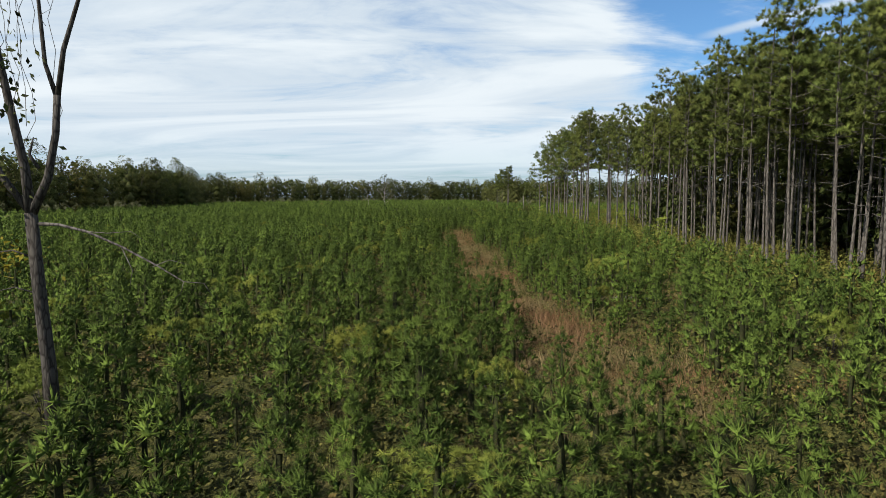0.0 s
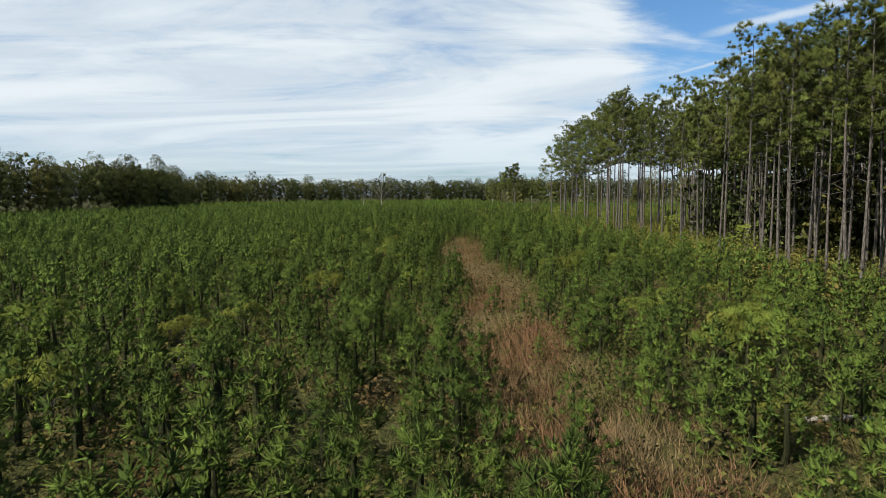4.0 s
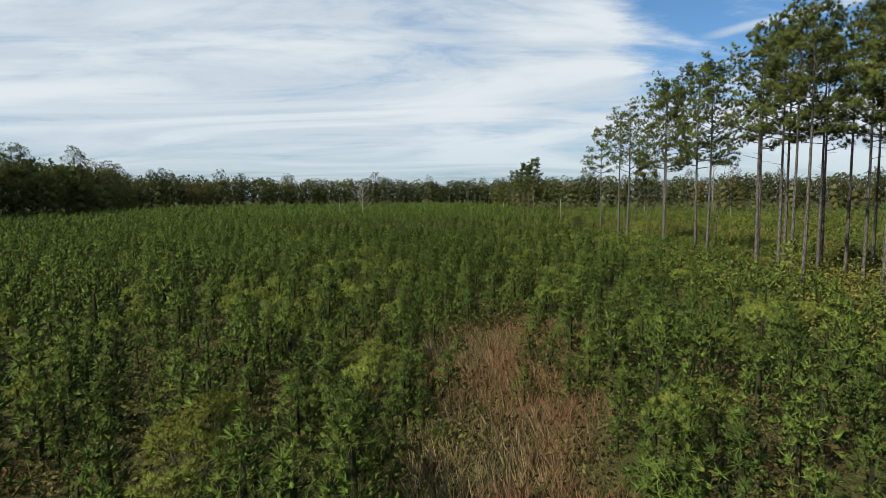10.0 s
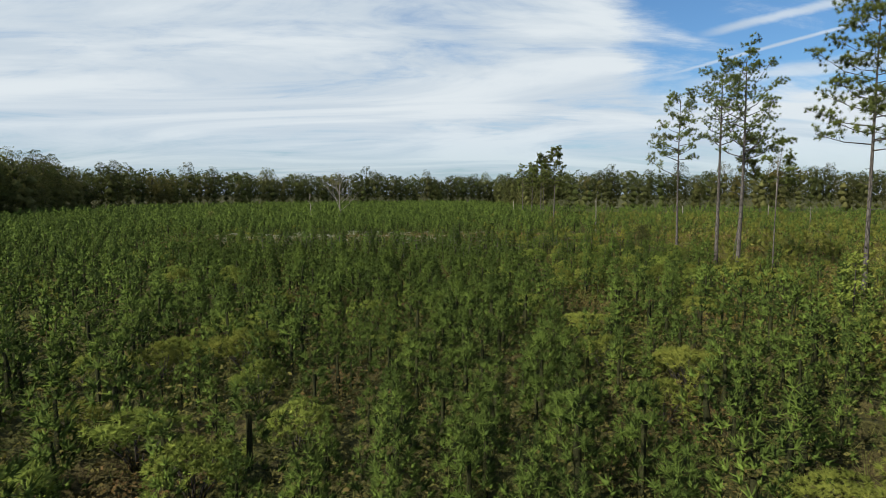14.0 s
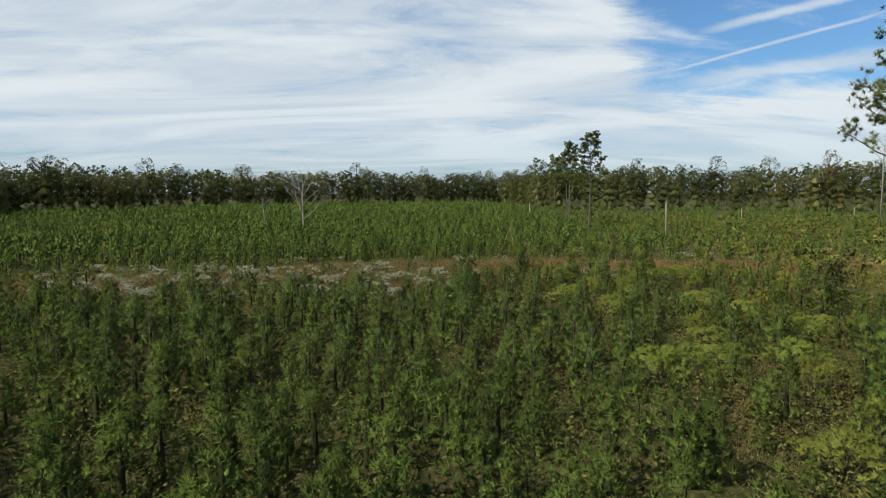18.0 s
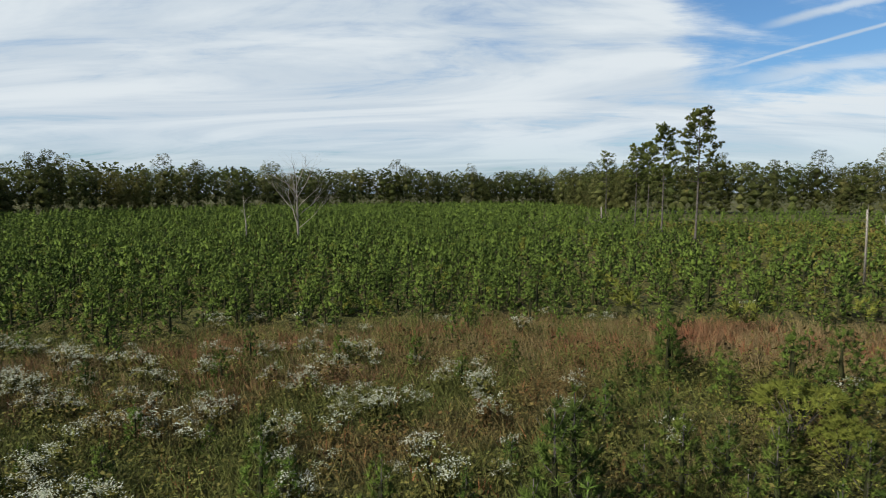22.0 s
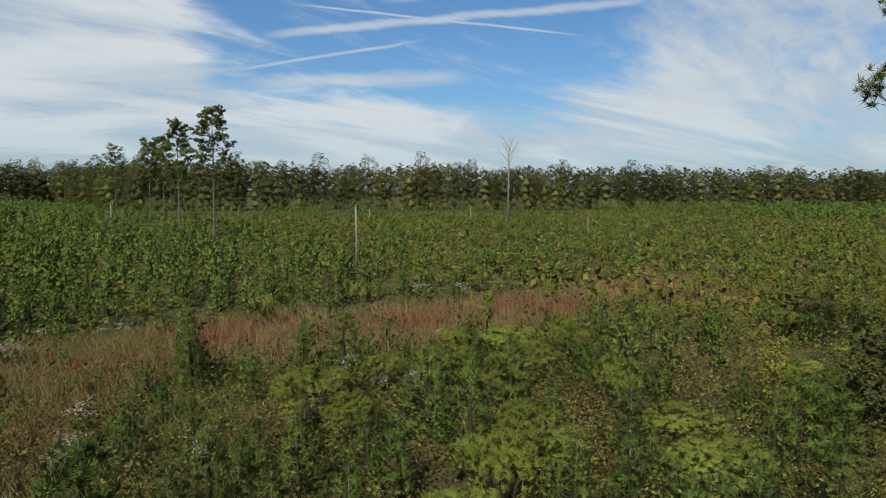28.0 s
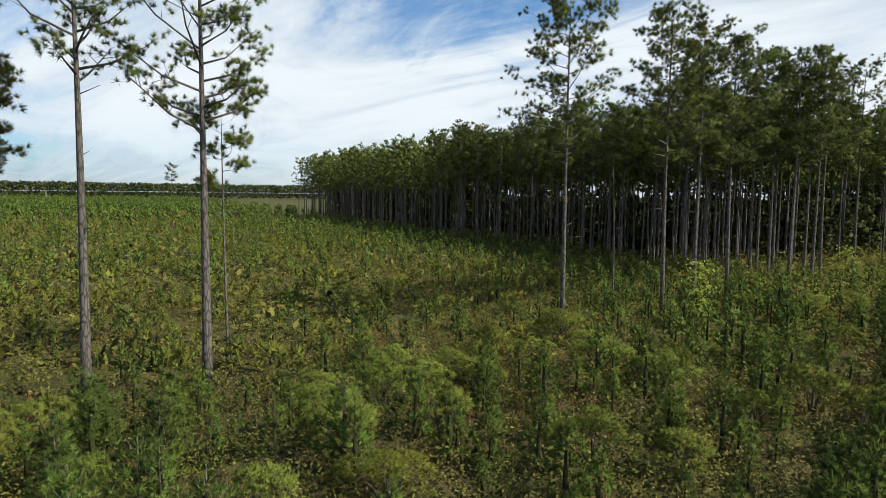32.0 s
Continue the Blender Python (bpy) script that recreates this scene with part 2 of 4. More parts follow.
RUST = leaf_material("rust_red_seed_heads", (0.24, 0.09, 0.045), (0.42, 0.19, 0.09), patch_scale=0.5, through=0.2)
GREEN_GRASS = leaf_material("green_grass_blades", (0.12, 0.15, 0.04), (0.28, 0.3, 0.09), (0.3, 0.23, 0.1), patch=0.5, patch_scale=0.3)
SCRUB = leaf_material("yellow_green_scrub", (0.15, 0.18, 0.04), (0.36, 0.36, 0.085), (0.31, 0.21, 0.07), patch=0.4, patch_scale=0.4, through=0.3)
BLOOM = leaf_material("white_flower_heads", (0.4, 0.44, 0.31), (0.66, 0.68, 0.55), patch_scale=0.8, through=0.2)
DRY = leaf_material("dead_brush", (0.08, 0.066, 0.045), (0.22, 0.18, 0.11), patch_scale=0.6, through=0.1)
BARK = bark_material("pine_bark", (0.038, 0.034, 0.03), (0.155, 0.14, 0.125))
BARK_DARK = bark_material("dark_hardwood_bark", (0.02, 0.017, 0.015), (0.085, 0.077, 0.068), 9.0)
DEADWOOD = bark_material("weathered_grey_deadwood", (0.13, 0.118, 0.1), (0.34, 0.315, 0.28), 11.0, 0.12)


# ---- mesh helpers ----
rng = np.random.default_rng(7)


def mesh_of(name, tris=None, quads=None, mat=None):
    """A mesh from arrays of loose triangles (n, 3, 3) and quads (m, 4, 3). As many further rows in each face are the way the plant swells at each corner."""
    tris = np.zeros((0, 3, 3)) if tris is None else np.asarray(tris, float)
    quads = np.zeros((0, 4, 3)) if quads is None else np.asarray(quads, float)
    swell = np.concatenate([f[:, k:].reshape(-1, 3) for f, k in ((tris, 3), (quads, 4)) if f.shape[1] == 2 * k and len(f)] or [np.zeros((0, 3))])
    verts = np.concatenate([tris[:, :3].reshape(-1, 3), quads[:, :4].reshape(-1, 3)])
    sizes = np.r_[np.full(len(tris), 3), np.full(len(quads), 4)].astype(np.int32)
    me = bpy.data.meshes.new(name)
    me.vertices.add(len(verts))
    me.vertices.foreach_set("co", verts.astype(np.float32).ravel())
    me.loops.add(len(verts))
    me.loops.foreach_set("vertex_index", np.arange(len(verts), dtype=np.int32))
    me.polygons.add(len(sizes))
    me.polygons.foreach_set("loop_start", np.r_[0, np.cumsum(sizes)[:-1]].astype(np.int32))
    if len(swell) == len(verts):
        me.attributes.new("swell", "FLOAT_VECTOR", "CORNER").data.foreach_set("vector", swell.astype(np.float32).ravel())
    me.update(calc_edges=True)
    me.materials.append(mat)
    return me


def tube_mesh(name, runs, mat, sides=6):
    """One mesh of tapered tubes: runs of (points, radii)."""
    bm = bmesh.new()
    for points, radii in runs:
        points = [Vector(p) for p in points]
        rings = []
        for k, (p, r) in enumerate(zip(points, radii)):
            along = (points[min(k + 1, len(points) - 1)] - points[max(k - 1, 0)]).normalized()
            u = along.orthogonal().normalized() if abs(along.z) < 0.8 else (Vector((1, 0, 0)) - along * along.x).normalized()
            v = along.cross(u)
            rings.append([bm.verts.new(p + (u * math.cos(a) + v * math.sin(a)) * r) for a in (2 * math.pi * i / sides for i in range(sides))])
        for a, b in zip(rings, rings[1:]):
            for i in range(sides):
                bm.faces.new((a[i], a[(i + 1) % sides], b[(i + 1) % sides], b[i])).smooth = True
        bm.faces.new(rings[-1])
        bm.faces.new(rings[0][::-1])
    me = bpy.data.meshes.new(name)
    bm.to_mesh(me)
    bm.free()
    me.materials.append(mat)
    return me


def part(name, mesh, parent, label=""):
    ob = new(name, mesh)
    ob.parent = parent
    return tagged(ob, label) if label else ob


def unit(v):
    return v / np.maximum(np.linalg.norm(v, axis=-1, keepdims=True), 1e-9)


def blades(where, way, count, length, width, spread, swell=None):
    """Needle tufts: count thin triangles from each place, fanned about its way. swell: the way that the plant bulges there."""
    c, d = np.repeat(where, count, 0), np.repeat(way, count, 0)
    bulge = d if swell is None else np.repeat(swell, count, 0)
    d = unit(d + rng.normal(0, spread, d.shape))
    long = length * rng.uniform(0.65, 1.15, (len(c), 1))
    side = unit(np.cross(d, rng.normal(size=d.shape))) * width * rng.uniform(0.7, 1.3, (len(c), 1)) / 2
    bulge = unit(bulge + d * 0.35)
    return np.stack([c - side, c + side, c + d * long, bulge, bulge, bulge], 1)


def poms(where, axis, radius, stretch, count, length, width, lean, sides=5):
    """Puffs of needles: a rounded rough body in each, and needles standing out all round it."""
    k = len(where)
    axis, r = unit(axis), np.broadcast_to(radius, (k,))[:, None]
    u = unit(np.cross(axis, rng.normal(size=(k, 3))))
    v = np.cross(axis, u)
    ring = [u * math.cos(a) + v * math.sin(a) for a in (2 * math.pi * i / sides for i in range(sides))]
    jog = [rng.uniform(0.75, 1.25, (k, 1)) for _ in range(sides)]
    out = []
    for end, far in ((axis, stretch), (-axis, stretch * 0.75)):
        tip = end * far * r * rng.uniform(0.8, 1.2, (k, 1))
        top = unit(end + lean * 0.6)
        for i in range(sides):
            j = (i + 1) % sides
            out.append(np.stack([where + ring[i] * r * jog[i], where + ring[j] * r * jog[j], where + tip, unit(ring[i] + lean * 0.6), unit(ring[j] + lean * 0.6), top], 1))
    if count:
        w, x, g = np.repeat(where, count, 0), np.repeat(axis, count, 0), np.repeat(lean, count, 0)
        d = unit(rng.normal(size=w.shape) + x * 0.5)
        root = w + d * np.repeat(r, count, 0) * (0.55 + 0.35 * np.abs((d * x).sum(1, keepdims=True)) * stretch)
        bulge = unit(d * 0.55 + g)
        d = unit(d + x * 0.5)
        side = unit(np.cross(d, rng.normal(size=d.shape))) * width * rng.uniform(0.6, 1.4, (len(w), 1)) / 2
        out.append(np.stack([root - side, root + side, root + d * length * rng.uniform(0.6, 1.2, (len(w), 1)), bulge, bulge, bulge], 1))
    return np.concatenate(out)


def leaves(where, size, up=0.4, swell=None):
    """Leaf quads: kite shapes turned at random, leaning towards facing up."""
    k = len(where)
    normal = unit(rng.normal(size=(k, 3)) + (0, 0, up))
    u = unit(np.cross(normal, rng.normal(size=(k, 3))))
    v = np.cross(normal, u)
    s = size * rng.uniform(0.6, 1.3, (k, 1))
    bulge = normal * 0 + (0, 0, 1) if swell is None else swell
    return np.stack([where - u * s, where - v * s * 0.5 + u * s * 0.15, where + u * s, where + v * s * 0.5 + u * s * 0.15] + [unit(bulge + normal * 0.3)] * 4, 1)


def spread_copies(shape, at, scale, turn, bulging=True):
    """Copies of one array of faces, each turned about z, scaled and set down."""
    c, s = np.cos(turn)[:, None, None], np.sin(turn)[:, None, None]
    k = np.asarray(scale, float)[:, None, None]
    x, y, z = (shape[None, :, :, i] for i in range(3))
    out = np.stack([x * c - y * s, x * s + y * c, z + 0 * c], -1)
    corners = shape.shape[1] // (2 if bulging else 1)
    out[:, :, :corners] = out[:, :, :corners] * k[..., None] + at[:, None, None, :]
    return out.reshape(-1, *shape.shape[1:])


def ground_height(x, y):
    x, y = np.asarray(x, float), np.asarray(y, float)
    dip = 1.0 * np.exp(-((x - 38) ** 2 + (y - 228) ** 2) / (2 * 15.0**2))
    bumps = 0.10 * np.sin(x * 0.31 + 1.0) * np.cos(y * 0.27) + 0.05 * np.sin(x * 1.1) * np.sin(y * 0.9 + 2)
    near = np.exp(-((x - 5) ** 2 + (y - 150) ** 2) / (2 * 160.0**2))
    return -0.75 - dip + bumps * near


def on_ground(xy, lift=0.0):
    xy = np.asarray(xy, float).reshape(-1, 2)
    return np.c_[xy, ground_height(xy[:, 0], xy[:, 1]) + lift]


def scatter(x0, x1, y0, y1, density, jitter=True):
    k = int((x1 - x0) * (y1 - y0) * density)
    return np.c_[rng.uniform(x0, x1, k), rng.uniform(y0, y1, k)]


# ---- the lie of the land ----
def band(p, points, half):
    """How far inside a strip along the given points: 1 in its middle, 0 at its rim and outside."""
    best = np.full(len(p), 1e9)
    for (ax, ay), (bx, by) in zip(points, points[1:]):
        d = np.array([bx - ax, by - ay])
        f = np.clip(((p - (ax, ay)) @ d) / (d @ d), 0, 1)[:, None]
        best = np.minimum(best, np.linalg.norm(p - (np.array([ax, ay]) + f * d), axis=1))
    return np.clip(1 - best / half, 0, 1)


TRACK = ((6.5, 33), (4.2, 50), (2.2, 70), (3.6, 80), (3.0, 92), (1.5, 116), (3.4, 126), (2.0, 135), (7.0, 139))
CLEARING = ((-44, 252), (-22, 262), (-4, 271), (14, 273), (30, 270), (58, 267))
MEADOW = ((-40, 256), (-24, 258), (-10, 259), (-2, 262))


def in_forest(p):
    north = np.interp(p[:, 0], (29, 58, 100, 234, 900), (163, 160, 153, 129, 20))
    return (p[:, 0] > 28.5) & (p[:, 1] < north)


WOOD = ((-150, 120), (-138, 220), (-126, 292), (-136, 347), (-158, 420), (-140, 490), (-88, 556), (0, 606), (45, 632), (62, 520), (92, 500), (141, 497), (175, 470), (230, 450), (300, 420), (400, 360), (520, 330), (640, 310))


def in_wood(p):
    x = np.interp(p[:, 1], [a[1] for a in WOOD[:7]], [a[0] for a in WOOD[:7]])
    far = np.interp(p[:, 0], [a[0] for a in WOOD[6:]], [a[1] for a in WOOD[6:]])
    return (p[:, 0] < x - 1) | (p[:, 1] > far - 2)


def build_ground():
    xs = np.r_[-3000, -1800, -1000, -600, -350, np.arange(-240, 241, 6), 350, 600, 1000, 1800, 3000]
    ys = np.r_[-2600, -1400, -700, -300, -120, np.arange(-30, 331, 5), np.arange(350, 700, 25), 900, 1500, 2300, 3200]
    gx, gy = np.meshgrid(xs, ys)
    v = np.stack([gx, gy, ground_height(gx, gy)], -1)
    q = np.stack([v[:-1, :-1], v[:-1, 1:], v[1:, 1:], v[1:, :-1]], 2).reshape(-1, 4, 3)
    me = mesh_of("ground", None, q, SOIL)
    bm = bmesh.new()
    bm.from_mesh(me)
    bmesh.ops.remove_doubles(bm, verts=bm.verts, dist=0.001)
    for f in bm.faces:
        f.smooth = True
    bm.to_mesh(me)
    bm.free()
    tagged(new("ground", me), "flat brown and olive field soil under the plantation", "ground", kind="structure")


build_ground()


# ---- young pines ----
def young_pine(branches, count, length, width, core, sides=5, rings=5, height=3.2, wide=1.25):
    """Needles and inner twigs of one young pine: upswept bushy branches, thick with needles, in whorls round a close
    core of twigs coloured dark for the crown's inner shade, closing to a pointed leader.
    """
    full = lambda g: wide * (1 - g) ** 0.75 * min(1.0, 0.68 + 1.6 * g)
    lop, whorls = rng.uniform(0, 6.28), 6
    places, ways, girth = [], [], []
    for k in range(branches):
        f = (k + 0.5) / branches
        h = 0.05 + 0.8 * (0.35 * f + 0.65 * (math.floor(f * whorls) / whorls + rng.uniform(0, 0.09)))
        t = k * 2.39996 + rng.uniform(-0.6, 0.6)
        reach = full(h) * rng.uniform(0.3, 0.9) * (1 + 0.22 * math.cos(t - lop))
        places.append((math.cos(t) * reach, math.sin(t) * reach, h * height + reach * 0.4))
        ways.append((math.cos(t), math.sin(t), 0.7 + 1.5 * h))
        girth.append(core * (1.15 - 0.5 * h) * rng.uniform(0.75, 1.3))
    for k in range(2):
        places.append((0, 0, height * (0.84 + 0.1 * k)))
        ways.append((0, 0, 1))
        girth.append(core * (0.7 - 0.3 * k))
    places, ways = np.array(places), unit(np.array(ways))
    lean = unit(places * (1, 1, 0) + ways * 0.3) * 0.7 + (0, 0, 0.3)
    needles = poms(places, ways, np.array(girth), 2.4, count, length, width, lean, 4)
    # solid twig core, its dark colour standing in for shade within the crown
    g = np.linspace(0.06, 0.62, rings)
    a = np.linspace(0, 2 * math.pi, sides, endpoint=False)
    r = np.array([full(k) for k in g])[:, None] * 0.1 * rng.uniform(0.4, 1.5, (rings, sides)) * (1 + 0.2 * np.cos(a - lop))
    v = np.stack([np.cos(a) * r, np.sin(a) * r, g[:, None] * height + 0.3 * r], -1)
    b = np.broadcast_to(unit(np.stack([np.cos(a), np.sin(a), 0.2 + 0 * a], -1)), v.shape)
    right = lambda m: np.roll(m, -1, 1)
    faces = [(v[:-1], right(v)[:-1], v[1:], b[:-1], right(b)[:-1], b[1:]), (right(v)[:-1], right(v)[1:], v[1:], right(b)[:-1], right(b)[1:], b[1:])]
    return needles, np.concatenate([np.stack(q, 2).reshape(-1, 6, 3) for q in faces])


def sapling_wood(height=3.2):
    runs = [([(0, 0, -0.1), (0.02, 0.01, height * 0.5), (0, 0, height * 0.97)], (0.045, 0.03, 0.01))]
    for k in range(9):
        a, z = k * 2.4, height * (0.2 + 0.075 * k)
        r = 0.85 * (1 - k / 12)
        runs.append(([(0, 0, z), (math.cos(a) * r * 0.5, math.sin(a) * r * 0.5, z + 0.12), (math.cos(a) * r, math.sin(a) * r, z + 0.45)], (0.016, 0.011, 0.005)))
    return runs


def shrub_spots():
    pick = np.random.default_rng(23)
    some = lambda x0, x1, y0, y1, k: np.c_[pick.uniform(x0, x1, k), pick.uniform(y0, y1, k)]
    seen = [(12.2, 62.0), (-15.5, 52.0), (-3.5, 160.0), (11.0, 60.5), (13.6, 63.0), (-14.0, 55.0), (-4.6, 37.0), (-13.5, 44.0), (-9.0, 41.0), (0.6, 32.5), (-6, 146), (-9, 148), (-11, 144), (-4.5, 150), (-12.5, 150), (-8, 141),
            (5.5, 150), (8, 121), (-7, 118), (-14, 122), (13, 96), (15, 98), (-18, 92), (-9, 78)]
    p = np.concatenate([seen, some(11, 36, 200, 248, 50), some(12, 30, 248, 262, 16), some(-26, 24, 24, 210, 170)])
    return p[(band(p, CLEARING, 7.0) < 0.1) & (band(p, TRACK, 4.5) < 0.05) & (np.hypot(p[:, 0] - 2, p[:, 1] - 235) > 6) & ((np.abs(p[:, 0] - 1) > 2.5) | (p[:, 1] < 100))][:290]


SHRUB_SPOTS = shrub_spots()


def plantation():
    gx, gy = np.meshgrid(np.arange(-170, 210, 1.85), np.arange(8, 640, 1.85))
    p = np.c_[gx.ravel(), gy.ravel()] + rng.uniform(-0.95, 0.95, (gx.size, 2))
    keep = ~in_forest(p) & ~in_wood(p)
    hover = np.linalg.norm(p - (1.5, 234.5), axis=1)
    off_line = np.where(p[:, 1] < 250, np.abs(p[:, 0] - 1), np.hypot(p[:, 0] - 1, p[:, 1] - 234))
    fade = np.clip(1.12 - off_line / 260, 0.42, 1)
    track = band(p, TRACK, 3.7)
    open_ = np.maximum(band(p, CLEARING, 9.0) * 1.6, np.maximum(band(p, MEADOW, 15.0) * 1.5, track * 1.7))
    east = np.clip((p[:, 0] - 22) / 20, 0, 1) * np.clip((p[:, 1] - 150) / 30, 0, 1) * 0.38
    thin = np.clip((p[:, 1] - 240) / 60, 0, 1) * np.clip((p[:, 0] - 40) / 60, 0, 1) * 0.05
    for spot in SHRUB_SPOTS:
        keep &= np.hypot(*(p - spot).T) > 1.5
    weedy = np.where((p[:, 1] > 238) & (p[:, 1] < 272) & (np.abs(p[:, 0]) < 48), 0.55, np.where((p[:, 0] > 9) & (p[:, 1] > 186), 0.62, 1.0))
    keep &= rng.random(len(p)) < weedy * fade * np.clip(1 - open_, 0.0, 1) * (1 - east - thin) + np.where(open_ > 0.3, 0.085, 0)
    p = p[keep]
    hover, off_line, open_ = hover[keep], off_line[keep], open_[keep]
    size = rng.choice((0.6, 0.78, 0.92, 1.02, 1.18), len(p)) * rng.uniform(0.88, 1.12, len(p)) * np.where(open_ > 0.35, 0.72, 1.0) * np.clip(1.0 - (p[:, 0] - 25) / 90, 0.72, 1.0)
    beyond = np.concatenate([scatter(210, 640, 40, 340, 0.035), scatter(210, 420, 340, 420, 0.03)])
    beyond = beyond[~in_forest(beyond) & ~in_wood(beyond)]
    p = np.concatenate([p, beyond])
    hover, off_line, size = np.r_[hover, np.full(len(beyond), 999.0)], np.r_[off_line, np.full(len(beyond), 999.0)], np.r_[size, rng.uniform(0.9, 1.5, len(beyond))]
    turn, kind = rng.uniform(0, 6.28, len(p)), rng.integers(0, 5, len(p))
    at = on_ground(p)
    near = (off_line < 6.5) & (p[:, 1] < 262) | (hover < 34)
    mid = ~near & (off_line < 62)
    remote = ~near & ~mid & (off_line > 150)
    far = ~near & ~mid & ~remote
    fine = [young_pine(42, 38, 0.22, 0.023, 0.058, 5, 4) for _ in range(5)]
    # the trees round the end of the flight are things of their own
    order = np.argsort(np.where(near & ((p[:, 0] > -26) & (p[:, 1] > 222)), hover, 1e9))[:290]
    wood = tube_mesh("trunk", sapling_wood(), BARK, 5)
    crowns = [(mesh_of("needles", f[0], None, YOUNG), mesh_of("twigs", f[1], None, SHADED_TWIGS)) for f in fine]
    for i in order:
        tree = new("young_pine")
        small = size[i] < 0.75
        tagged(tree, "small green young pine in grass and weeds" if small else "bushy green young pine with long needles in brush", "young pine", "planted young pines")
        tree.matrix_world = Matrix.LocRotScale(at[i], Euler((0, 0, turn[i])), Vector((size[i],) * 3))
        part("trunk", wood, tree)
        part("needles", crowns[kind[i]][0], tree)
        part("inner_wood", crowns[kind[i]][1], tree, "close brown-green inner twigs, coloured dark for crown shade")
    rest = near.copy()
    rest[order] = False
    beside = mid & (off_line < 20)
    mid &= ~beside
    needles, twigs = [], []
    for chosen, shapes, grown in ((rest, fine, 1.0), (beside, [young_pine(31, 18, 0.25, 0.042, 0.072, 4, 4) for _ in range(5)], 1.0), (mid, [young_pine(20, 8, 0.29, 0.078, 0.105, 4, 3) for _ in range(5)], 1.0),
                                  (far, [young_pine(10, 5, 0.36, 0.13, 0.16, 3, 3) for _ in range(5)], 1.1), (remote, [young_pine(6, 3, 0.47, 0.22, 0.24, 3, 3) for _ in range(5)], 1.1)):
        for k in range(5):
            own = chosen & (kind == k)
            for pile, shape in zip((needles, twigs), shapes[k]):
                pile.append(spread_copies(shape, at[own], size[own] * grown, turn[own]))
    print("young pines", rest.sum(), beside.sum(), mid.sum(), far.sum(), remote.sum())
    tagged(new("young_pine_twigs", mesh_of("young_pine_twigs", np.concatenate(twigs), None, SHADED_TWIGS)), "close brown-green inner twigs of the young pines, coloured dark for crown shade", "young pines", kind="stuff")
    tagged(new("young_pine_field", mesh_of("young_pine_field", np.concatenate(needles), None, YOUNG)), "dense rows of green young pines over the whole field", "young pines", kind="stuff")


plantation()


# ---- tall pines ----
def tall_pine(height, bare, reach, limbs, twigs, tufts, count, length, width, girth=0.19, sway=0.3, low=0, fork=0.0, core=0.03):
    """Trunk run, limb runs and needles of a tall pine with a high clumpy crown. low: dead stubs under the crown. fork: how steeply the lowest limbs rise."""
    bend = rng.uniform(-sway, sway, 2)
    axis = lambda f: np.array([bend[0] * math.sin(f * 2.6), bend[1] * math.sin(f * 2.2 + 0.4) - bend[1] * math.sin(0.4), f * height])
    steps = np.linspace(0, 0.97, 12)
    trunk = [([axis(f) - (0, 0, 0.2 if f == 0 else 0) for f in steps], [girth * (1.18 if f == 0 else 1 - 0.86 * f) for f in steps])]
    arms, places, ways, swell = [], [], [], []
    for k in range(limbs):
        f = bare + (0.985 - bare) * ((k + rng.uniform(0, 1)) / limbs)
        g = (f - bare) / (1 - bare)
        a = k * 2.39996 + rng.uniform(-0.6, 0.6)
        r = reach * (0.5 + 0.5 * math.sin(math.pi * min(1, 0.25 + g * 0.7))) * (1 - 0.45 * g ** 2) * rng.uniform(0.55, 1.15)
        rise = r * (0.2 + 0.7 * g + fork * (1 - g)) * rng.uniform(0.6, 1.3)
        root, out = axis(f), np.array([math.cos(a), math.sin(a), 0])
        side = np.array([-math.sin(a), math.cos(a), 0])
        knee, tip = root + out * r * 0.5 + (0, 0, rise * 0.3) + side * r * rng.uniform(-0.1, 0.1), root + out * r + (0, 0, rise)
        thick = girth * 0.27 * (1.15 - 0.75 * g)
        runs = [([root, knee, tip], (thick, thick * 0.65, thick * 0.25))]
        for j in range(twigs):
            s = 1.0 if j == 0 else rng.uniform(0.4, 0.95)
            c = knee + (tip - knee) * (s * 2 - 1) if s > 0.5 else root + (knee - root) * s * 2
            end = c + (out * rng.uniform(0.0, 0.45) + side * rng.uniform(-0.5, 0.5) + np.array([0, 0, rng.uniform(0.05, 0.4)])) * (0.35 + 0.34 * r)
            runs.append(([c, end], (thick * 0.32, thick * 0.12)))
            for _ in range(tufts):
                off = rng.normal(0, 0.3, 3) * (1, 1, 0.55)
                swell.append(unit(off * 2.2 + out * 0.5 * r / reach + np.array([0, 0, 0.35])))
                places.append(end + off)
                ways.append(unit((end - c) * 0.5 + off + np.array([0, 0, 0.45])))
        arms.append(runs)
    for k in range(low):
        f, a = rng.uniform(bare * 0.45, bare), rng.uniform(0, 6.28)
        r = rng.uniform(0.4, 1.7)
        arms.append([([axis(f), axis(f) + (math.cos(a) * r, math.sin(a) * r, rng.uniform(-0.1, 0.6))], (0.032, 0.012))])
    return trunk, arms, poms(np.array(places), np.array(ways), core * rng.uniform(0.7, 1.3, len(places)), 1.1, count, length, width, np.array(swell), 3)


def set_tree(name, label, category, group, xy, trunk, arms, needles, turn=0.0, scale=1.0, lean=(0, 0)):
    tree = tagged(new(name), label, category, group)
    z = float(ground_height(*xy))
    tree.matrix_world = Matrix.LocRotScale((*xy, z), Euler((lean[0], lean[1], turn)), Vector((scale,) * 3))
    part("trunk", trunk, tree)
    for arm in arms:
        part("limb", arm, tree)
    part("needles", needles, tree)
    return tree


